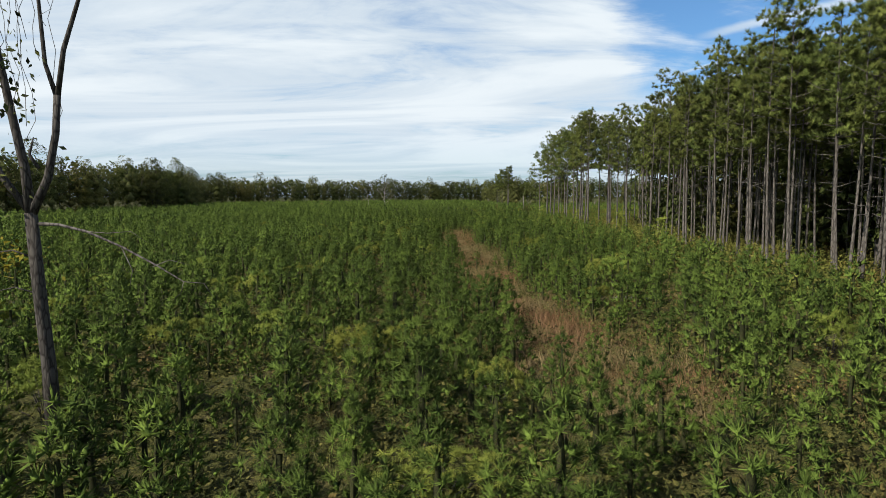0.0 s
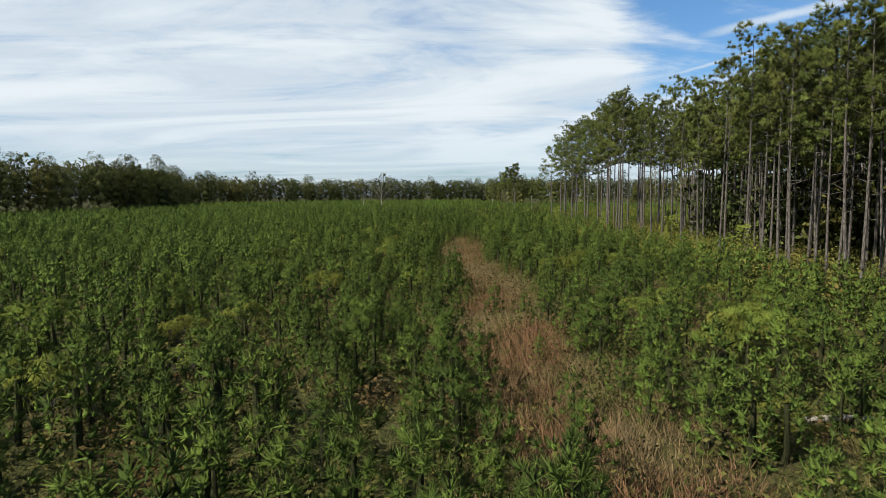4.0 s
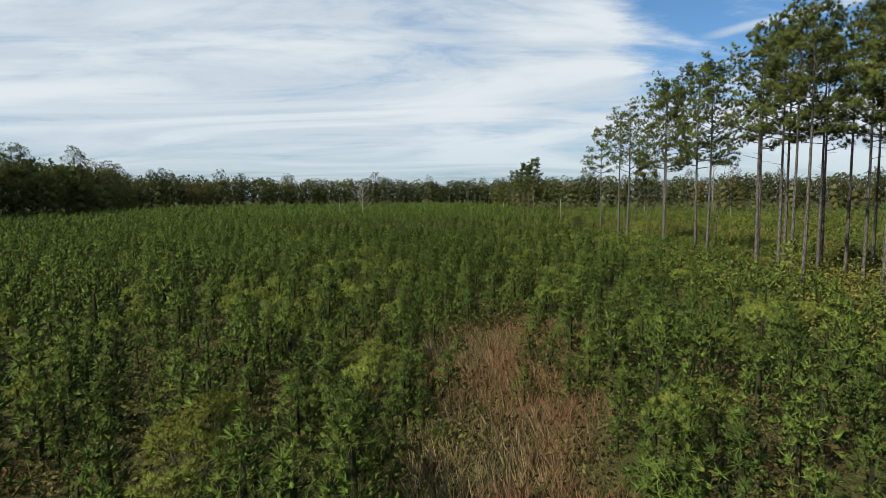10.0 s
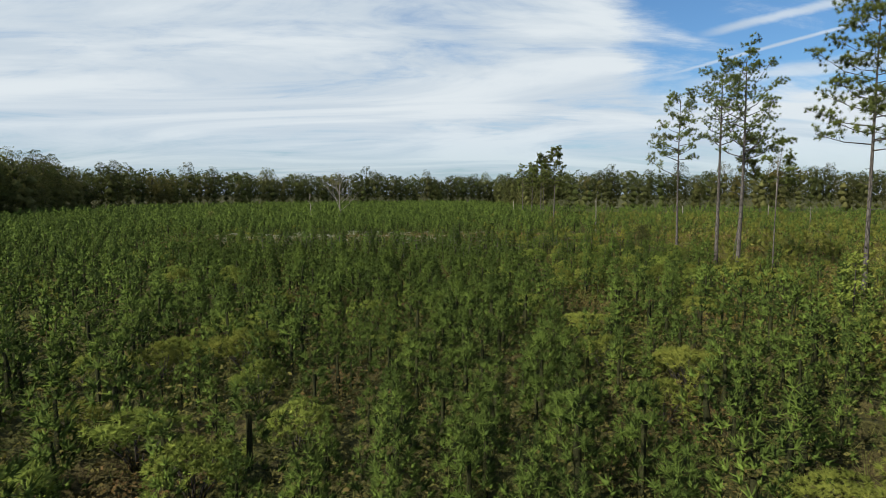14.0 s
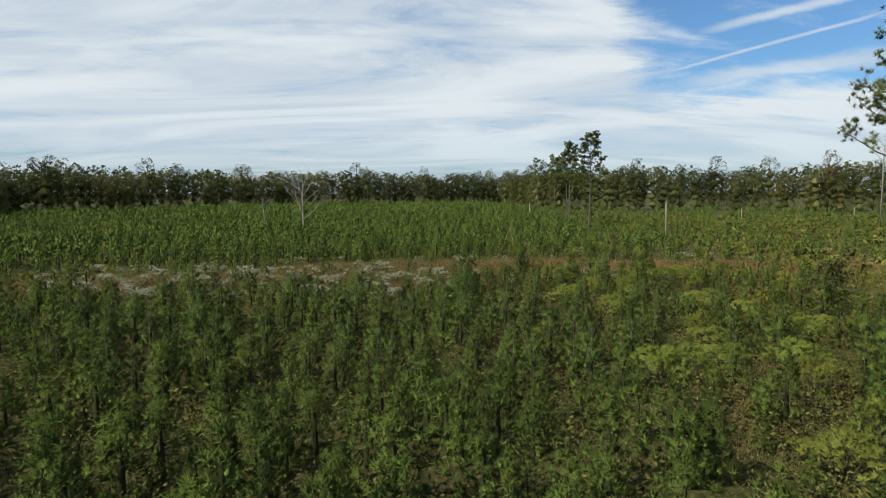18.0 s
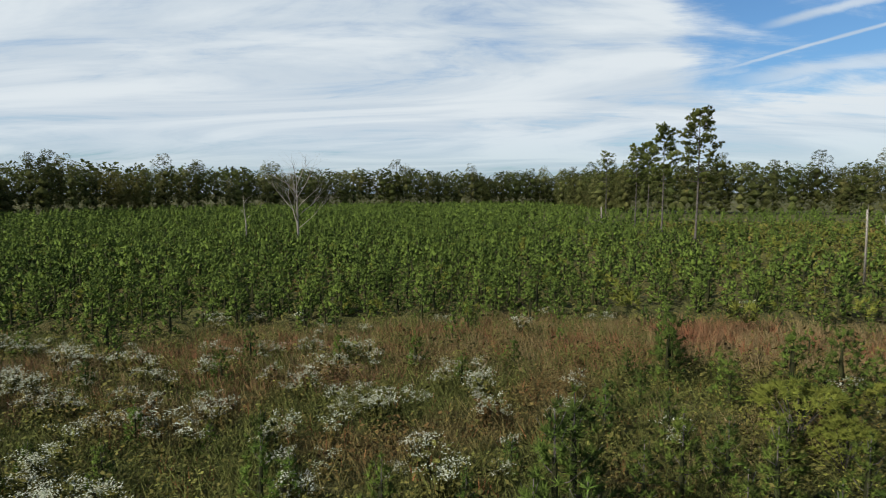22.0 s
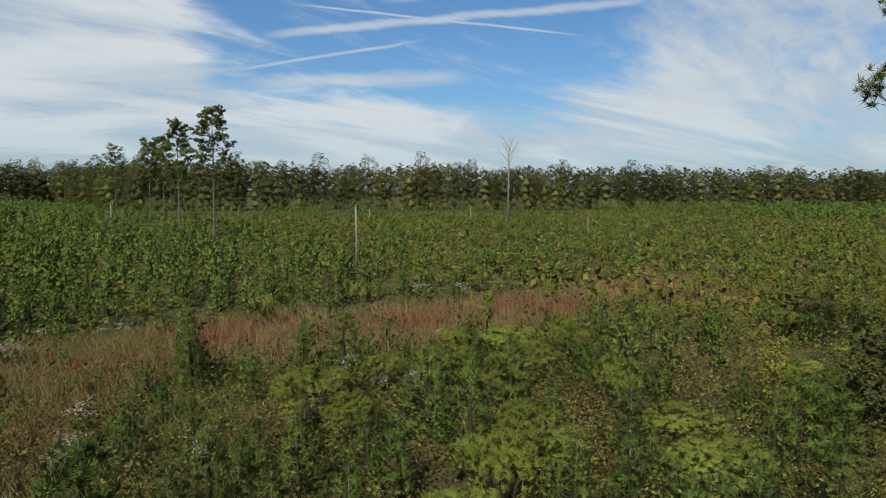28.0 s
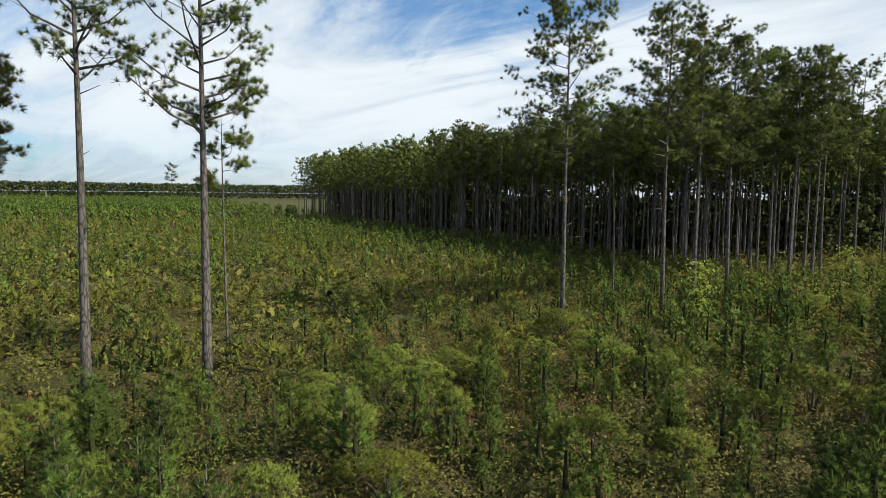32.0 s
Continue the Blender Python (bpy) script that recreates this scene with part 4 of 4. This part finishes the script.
def light_shrub(height, reach):
    """Stems and feathery leaves of a pale green shrub: a broad billowing dome on many bare stems."""
    lobes = [(0, 0, height * 0.78)]
    for k in range(11):
        a, r = k * 2.39996, reach * (0.35 + 0.55 * ((k % 4) / 3)) * rng.uniform(0.8, 1.1)
        lobes.append((math.cos(a) * r, math.sin(a) * r, height * (0.76 - 0.34 * (r / reach) ** 2) * rng.uniform(0.88, 1.1)))
    stems = [([(0, 0, -0.1), (x * 0.35, y * 0.35, z * 0.5), (x, y, z)], (0.03, 0.02, 0.008)) for x, y, z in lobes]
    places, ways = [], []
    for c in lobes:
        v = unit(rng.normal(size=(16, 3)) + (0, 0, 0.55) + unit(np.array((c[0], c[1], 0.01))) * 0.4)
        places.append(np.array(c) + v * reach * 0.36 * (1, 1, 0.75))
        ways.append(unit(v + (0, 0, 0.5)))
    places, ways = np.concatenate(places), np.concatenate(ways)
    return stems, poms(places, ways, 0.03, 1.3, 28, 0.16, 0.022, unit(unit(places * (1, 1, 0.3)) * 0.5 + ways * 1.1 + (0, 0, 0.35)), 3)


def shrubs():
    kinds = []
    for _ in range(5):
        stems, faces = light_shrub(2.2, 1.25)
        kinds.append((tube_mesh("stem", stems, BARK_DARK, 4), mesh_of("leaves", faces, None, SHRUB), faces))
    p = SHRUB_SPOTS
    for xy in p:
        k = int(rng.integers(0, 5))
        bush = tagged(new("shrub"), "pale green feathery bushy shrub among young pines", "shrub", "pale green shrubs")
        bush.matrix_world = Matrix.LocRotScale((*xy, float(ground_height(*xy))), Euler((0, 0, rng.uniform(0, 6.28))), Vector((rng.uniform(0.75, 1.5), rng.uniform(0.75, 1.5), rng.uniform(0.7, 1.25))))
        part("stem", kinds[k][0], bush)
        part("leaves", kinds[k][1], bush)
    far = np.concatenate([scatter(-75, 130, 30, 380, 0.02), scatter(38, 110, 180, 300, 0.035)])
    far = far[~in_forest(far) & ~in_wood(far) & ((np.abs(far[:, 0]) > 27) | (far[:, 1] > 275))]
    strew("far_shrubs", "pale green shrubs dotted over the field", "shrubs", [poms(unit(rng.normal(size=(12, 3)) + (0, 0, 0.6)) * (0.6, 0.6, 0.5) + (0, 0, 1.1), np.tile((0, 0, 1.0), (12, 1)), 0.08, 1.0, 18, 0.34, 0.06, unit(rng.normal(size=(12, 3)) * 0.3 + (0, 0, 1))) for _ in range(3)], far, rng.uniform(0.7, 1.4, len(far)), SHRUB)


shrubs()


def flowering_weed():
    """Stems and flat white flower heads of a tall weed."""
    stems, heads, green = [], [], []
    for _ in range(11):
        x, y, z = rng.uniform(-0.45, 0.45), rng.uniform(-0.4, 0.4), rng.uniform(0.75, 1.25)
        stems.append(([(x * 0.3, y * 0.3, -0.05), (x, y, z)], (0.012, 0.007)))
        n = 22
        heads.append(np.c_[x + rng.normal(0, 0.10, n), y + rng.normal(0, 0.10, n), z + rng.uniform(-0.08, 0.07, n)])
        green.append(np.c_[np.full(4, x) * 0.7, np.full(4, y) * 0.7, rng.uniform(0.2, 0.85, 4) * z])
    return tube_mesh("stem", stems, GREEN_GRASS, 3), mesh_of("flower_head", None, leaves(np.concatenate(heads), 0.029, 1.0), BLOOM), mesh_of("leaves", None, leaves(np.concatenate(green), 0.12, 0.5), BRIAR)


def flowers():
    kinds = [flowering_weed() for _ in range(4)]
    p = np.concatenate([scatter(-40, 2, 247, 268, 0.6), scatter(-8, 24, 255, 264, 0.10), scatter(0, 40, 277, 281, 0.12), scatter(-20, 4, 272, 276, 0.2)])
    drift = np.sin(p[:, 0] * 0.9 + 1.3 * np.sin(p[:, 1] * 0.7)) + np.sin(p[:, 1] * 1.1 + p[:, 0] * 0.4)
    p = p[(np.hypot(p[:, 0] - 1, p[:, 1] - 234) > 12) & (rng.random(len(p)) < np.clip(0.35 + 0.6 * drift, 0.12, 1))][:300]
    for xy in p:
        weed = tagged(new("flowering_weed"), "tall weed with flat white flower heads in the meadow", "flowering weed", "white flowering weeds")
        weed.matrix_world = Matrix.LocRotScale((*xy, float(ground_height(*xy))), Euler((0, 0, rng.uniform(0, 6.28))), Vector((rng.uniform(0.75, 1.3),) * 3))
        for name, me in zip(("stem", "flower_head", "foliage"), kinds[int(rng.integers(0, 4))]):
            tagged(part(name, me, weed), kind="stuff")


flowers()


def dead_brush(xy, height, reach):
    """A rounded grey-brown tangle of dying twigs and dry leaves."""
    bush = tagged(new("dead_brush"), "grey-brown rounded tangle of dying brush below a leaning pine", "brush")
    bush.matrix_world = Matrix.Translation((*xy, float(ground_height(*xy))))
    runs, spots = [], []
    for k in range(46):
        a, r = k * 2.39996, reach * math.sqrt((k + 0.5) / 46)
        z = height * (1 - 0.6 * (r / reach) ** 2) * rng.uniform(0.75, 1.05)
        tip = np.array((math.cos(a) * r, math.sin(a) * r, z))
        runs.append(([(0.2 * tip[0], 0.2 * tip[1], -0.1), tuple(tip * (0.7, 0.7, 0.6)), tuple(tip)], (0.02, 0.013, 0.004)))
        spots.append(tip * (0.95, 0.95, 0.9) + rng.normal(0, 0.24, (70, 3)))
    part("stem", tube_mesh("stem", runs, BARK_DARK, 4), bush)
    spots = np.concatenate(spots)
    part("foliage", mesh_of("foliage", None, leaves(spots, 0.05, 0.6, unit(spots - (0, 0, height * 0.3))), DRY), bush)


dead_brush((31.2, 236.4), 2.3, 2.1)


def fallen_log(xy, length, girth, turn):
    log = tagged(new("fallen_log"), "pale weathered log fallen across the brush", "log")
    log.matrix_world = pose(*xy, float(ground_height(*xy)) + 0.62, 0, 3, turn)
    part("trunk", tube_mesh("trunk", [([(-length / 2, 0, 0), (-length * 0.1, 0.06, 0.05), (length * 0.3, 0, 0.02), (length / 2, -0.05, 0)], (girth, girth * 0.95, girth * 0.8, girth * 0.6))], DEADWOOD, 8), log)
    part("stub", tube_mesh("stub", [([(0.3, 0, 0), (0.5, 0.3, -0.3), (0.6, 0.4, -0.75)], (girth * 0.4, girth * 0.3, girth * 0.2))], DEADWOOD, 5), log)
    part("stub", tube_mesh("stub", [([(-0.7, 0, 0), (-0.8, -0.3, -0.3), (-0.85, -0.4, -0.75)], (girth * 0.4, girth * 0.3, girth * 0.2))], DEADWOOD, 5), log)


fallen_log((12.2, 53.8), 3.2, 0.12, 8)


# ---- dead and bare trees, posts ----
def grow(runs, root, way, length, thick, depth, spread, steps=4):
    """Adds a crooked limb and its twigs to runs."""
    points, radii, p, d = [root], [thick], Vector(root), Vector(way).normalized()
    for k in range(steps):
        d = (d + Vector(rng.normal(0, 0.10, 3))).normalized()
        p = p + d * (length / steps)
        points.append(p.copy())
        radii.append(thick * (1 - 0.75 * (k + 1) / steps))
        if depth > 0 and k > 0:
            for _ in range(2):
                side = (d + Vector(rng.normal(0, spread, 3)) + Vector((0, 0, 0.15))).normalized()
                grow(runs, p.copy(), side, length * rng.uniform(0.35, 0.6), radii[-1] * 0.55, depth - 1, spread, 3)
    runs.append((points, radii))


def bare_tree(name, label, xy, height, clear, limbs, reach, girth, mat, lean=(0, 0), spread=0.5, depth=2):
    tree = tagged(new(name), label, "dead tree", "dead trees in the field")
    z = float(ground_height(*xy))
    tree.matrix_world = Matrix.LocRotScale((*xy, z), Euler((lean[0], lean[1], 0)), None)
    part("trunk", tube_mesh("trunk", [([(0, 0, -0.2), (0.1, 0.05, clear * height), (0, 0.1, height * 0.8), (0.05, 0, height)], (girth, girth * 0.75, girth * 0.4, girth * 0.12))], mat, 8), tree)
    for k in range(limbs):
        g = clear + (0.92 - clear) * (k + 0.5) / limbs
        a, runs = k * 2.4, []
        grow(runs, Vector((0.05, 0.05, g * height)), (math.cos(a), math.sin(a), 0.75 + 0.6 * g), reach * (1.1 - 0.5 * g), girth * 0.34, depth, spread)
        part("limb", tube_mesh("limb", runs, mat, 4), tree)
    return tree


bare_tree("dead_tree", "bare spreading dead tree with pale grey branches", (-27.5, 328), 11.6, 0.3, 12, 7.4, 0.24, DEADWOOD)
bare_tree("dead_tree", "crooked thin dead trunk with few short limbs", (-35.7, 329), 8.8, 0.5, 4, 1.6, 0.14, DEADWOOD, lean=(0, -0.06))
bare_tree("dead_tree", "tall slim bare tree with pale twiggy top", (105, 343), 21.5, 0.72, 10, 5.5, 0.2, DEADWOOD)
bare_tree("dead_tree", "short broken dead tree with forked top", (98.7, 314), 5.5, 0.55, 4, 1.3, 0.1, DEADWOOD)


def broken_post(xy, height, girth, label):
    post = tagged(new("dead_tree"), label, "dead tree", "broken dead trees")
    z = float(ground_height(*xy))
    post.matrix_world = Matrix.LocRotScale((*xy, z), Euler((0.02, -0.02, 0)), None)
    part("trunk", tube_mesh("trunk", [([(0, 0, -0.2), (0.03, 0, height * 0.6), (0.0, 0.04, height * 0.93)], (girth, girth * 0.85, girth * 0.7))], DEADWOOD, 8), post)
    part("splinter", tube_mesh("splinter", [([(0.05, 0, height * 0.9), (0.08, 0.02, height)], (girth * 0.4, girth * 0.08))], DEADWOOD, 5), post)


broken_post((38.1, 298), 8.2, 0.12, "pale broken dead trunk standing in the young pines")
broken_post((92.5, 385), 4.2, 0.2, "pale short broken trunk standing in the field")
broken_post((118, 372), 5.0, 0.18, "pale broken trunk far in the field")
broken_post((30, 395), 6.0, 0.2, "pale broken trunk below the tall pines")
broken_post((470, 196), 9.0, 0.4, "far pale dead trunk on the field's rim")


def snag():
    """The forked, half-dead hardwood at the start of the flight."""
    tree = tagged(new("snag_tree"), "dark forked half-dead hardwood with hanging vines", "dead tree", "dead trees in the field")
    x, y = -13.1, 29.4
    tree.matrix_world = Matrix.Translation((x, y, float(ground_height(x, y))))
    r = lambda px, pz, py=0.0: (px, py, pz)
    part("trunk", tube_mesh("trunk", [([r(0.05, -0.2), r(0.0, 2.5), r(-0.18, 5.0), r(-0.3, 7.3)], (0.24, 0.2, 0.18, 0.17))], BARK_DARK, 10), tree)
    part("stem", tube_mesh("stem", [([r(-0.3, 7.2), r(-0.4, 8.6), r(-0.75, 10.5), r(-1.1, 12.6), r(-1.45, 15.5), r(-1.6, 18)], (0.15, 0.13, 0.11, 0.09, 0.06, 0.03))], BARK_DARK, 8), tree)
    part("stem", tube_mesh("stem", [([r(-0.3, 7.2), r(0.25, 8.3), r(0.55, 9.6), r(0.65, 10.7)], (0.14, 0.12, 0.1, 0.1)), ([r(0.65, 10.6), r(0.35, 11.6), r(0.25, 13.5), r(0.2, 16.5)], (0.075, 0.06, 0.05, 0.02)), ([r(0.65, 10.6), r(0.9, 12.0), r(1.4, 13.4), r(1.9, 15.2), r(2.3, 17)], (0.08, 0.07, 0.055, 0.045, 0.02))], BARK_DARK, 8), tree)
    part("stem", tube_mesh("stem", [([r(-0.3, 7.3), r(-1.1, 8.4), r(-1.75, 9.8), r(-1.9, 12), r(-2.2, 14)], (0.11, 0.1, 0.08, 0.06, 0.03))], BARK_DARK, 7), tree)
    part("broken_limb", tube_mesh("broken_limb", [([r(-0.4, 7.0), r(0.5, 6.95), r(1.3, 6.75), r(2.3, 6.3), r(3.3, 5.75), r(4.1, 5.25), r(4.7, 5.2), r(5.0, 4.7)], (0.06, 0.05, 0.042, 0.035, 0.026, 0.018, 0.012, 0.006)), ([r(4.1, 5.25), r(4.0, 4.9), r(3.6, 4.6)], (0.014, 0.01, 0.005)), ([r(1.3, 6.75), r(1.9, 6.7), r(2.6, 6.75), r(3.1, 6.4)], (0.016, 0.012, 0.009, 0.005)), ([r(2.3, 6.3), r(2.6, 5.6), r(2.5, 5.1)], (0.02, 0.015, 0.008)), ([r(3.2, 5.7), r(3.7, 5.9), r(4.3, 5.75)], (0.018, 0.012, 0.006))], BARK, 6), tree)
    part("stub", tube_mesh("stub", [([r(0.0, 8.6), r(-0.25, 9.0), r(-0.1, 9.5)], (0.06, 0.05, 0.02))], BARK_DARK, 6), tree)
    vines = []
    for k in range(9):
        vx, top, drop = rng.uniform(-1.2, 0.7), rng.uniform(12, 16), rng.uniform(2, 6)
        pts = [Vector((vx + rng.normal(0, 0.12), rng.normal(0, 0.2), top - drop * j / 7)) for j in range(8)]
        vines.append((pts, [0.009] * 8))
    part("vines", tube_mesh("vines", vines, BARK, 3), tree, "thin hanging dry vines")
    c = np.concatenate([np.array((-1.9, 0, 9.2)) + rng.normal(0, 1, (60, 3)) * (0.7, 0.6, 0.4), np.array((-1.0, 0.1, 10.3)) + rng.normal(0, 1, (50, 3)) * (0.55, 0.5, 0.18), np.array((-1.9, 0, 13.0)) + rng.normal(0, 1, (60, 3)) * (0.4, 0.5, 0.9), np.array((-1.4, 0, 8.2)) + rng.normal(0, 1, (70, 3)) * (0.9, 0.5, 0.4), np.array((-0.9, 0.1, 11.6)) + rng.normal(0, 1, (90, 3)) * (0.45, 0.4, 0.5), np.array((-1.6, 0, 14.0)) + rng.normal(0, 1, (70, 3)) * (0.5, 0.5, 0.7)])
    part("leaves", mesh_of("leaves", None, leaves(c, 0.11), BROAD), tree)
    c = np.array((-1.5, 0.2, 6.0)) + rng.normal(0, 1, (170, 3)) * (0.65, 0.5, 0.3)
    part("low_limb", tube_mesh("low_limb", [([r(-0.35, 6.0), r(-0.9, 6.2), r(-1.6, 6.1), r(-2.2, 5.9)], (0.035, 0.025, 0.016, 0.008)), ([r(-0.2, 4.9), r(-0.9, 5.1), r(-1.8, 4.9)], (0.03, 0.018, 0.008))], BARK_DARK, 5), tree)
    part("yellow_leaves", mesh_of("yellow_leaves", None, leaves(c, 0.1), GOLD), tree, "yellowing leaves on a low limb")


snag()


def leafy_sapling(xy, height, reach, label, mat, count=500, size=0.1):
    tree = tagged(new("hardwood_sapling"), label, "sapling", "hardwood saplings")
    z = float(ground_height(*xy))
    tree.matrix_world = Matrix.Translation((*xy, z))
    part("trunk", tube_mesh("trunk", [([(0, 0, -0.1), (0.05, 0.02, height * 0.55), (0, 0, height)], (0.06, 0.04, 0.01))], BARK_DARK, 6), tree)
    spots = []
    for k in range(14):
        g = (k + 0.5) / 14
        a, z, r = k * 2.4, height * (0.15 + 0.85 * g), reach * (1 - 0.75 * g) * rng.uniform(0.6, 1.1)
        tip = np.array((math.cos(a) * r, math.sin(a) * r, z))
        part("limb", tube_mesh("limb", [([(0, 0, z - 0.3), tuple(tip)], (0.018, 0.006))], BARK_DARK, 4), tree)
        s = rng.uniform(0.35, 1.05, (count // 14, 1))
        spots.append(np.array((0, 0, z - 0.25)) * (1 - s) + tip * s + rng.normal(0, 0.16 * reach, (count // 14, 3)) * (1, 1, 0.5))
    part("leaves", mesh_of("leaves", None, leaves(np.concatenate(spots), size, 1.2), mat), tree)


leafy_sapling((28.5, 190.0), 5.2, 1.7, "bright green leafy sapling with layered branches", SHRUB, 700, 0.14)
leafy_sapling((23.0, 238.0), 3.4, 1.2, "yellow-green leafy sapling by a tall pine", GOLD, 420)
leafy_sapling((31.5, 243.6), 4.6, 2.3, "dense dark green bushy sapling beside a tall pine", BROAD, 2200, 0.12)
leafy_sapling((29.5, 247.0), 3.6, 1.5, "yellow-green leafy sapling with a pale forked stem", GOLD, 420)
leafy_sapling((31.0, 156.0), 4.6, 2.0, "bright green leafy sapling with layered branches", SHRUB, 600, 0.16)
leafy_sapling((30.0, 118.0), 5.0, 2.2, "bright green leafy sapling with layered branches", SHRUB, 600, 0.18)
leafy_sapling((29.0, 96.0), 5.0, 2.2, "bright green leafy sapling with layered branches", SHRUB, 600, 0.18)
leafy_sapling((42.0, 306.0), 4.4, 1.6, "round green sapling at the foot of a dead trunk", BRIAR, 400, 0.16)
leafy_sapling((24.0, 278.0), 4.0, 1.4, "dark green slender sapling beside the clearing", BRIAR, 400, 0.13)
leafy_sapling((-54.0, 300.0), 4.6, 1.8, "pale green sapling in the field", BRIAR, 400, 0.2)


def sand_patch(xy, rx, ry, turn):
    ring = [Vector((math.cos(a) * rx * rng.uniform(0.7, 1.15), math.sin(a) * ry * rng.uniform(0.7, 1.15), 0)) for a in np.linspace(0, 6.28, 18, endpoint=False)]
    bm = bmesh.new()
    z = float(ground_height(*xy))
    low = [bm.verts.new((*v.xy, -0.12)) for v in ring]
    high = [bm.verts.new((v.x * 0.8, v.y * 0.8, 0.28)) for v in ring]
    top = bm.verts.new((0, 0, 0.4))
    for i in range(18):
        j = (i + 1) % 18
        bm.faces.new((low[i], low[j], high[j], high[i]))
        bm.faces.new((high[i], high[j], top))
    me = bpy.data.meshes.new("bare_sand")
    bm.to_mesh(me)
    bm.free()
    me.materials.append(SAND)
    ob = tagged(new("bare_sand", me), "pale bare sandy soil showing through the grass", "sand", kind="structure")
    ob.matrix_world = pose(*xy, z, 0, 0, turn)


sand_patch((-6.3, 265.8), 1.7, 0.9, 20)
sand_patch((-11.0, 270.5), 1.4, 0.6, 30)
sand_patch((27.0, 267.5), 0.9, 0.5, 0)
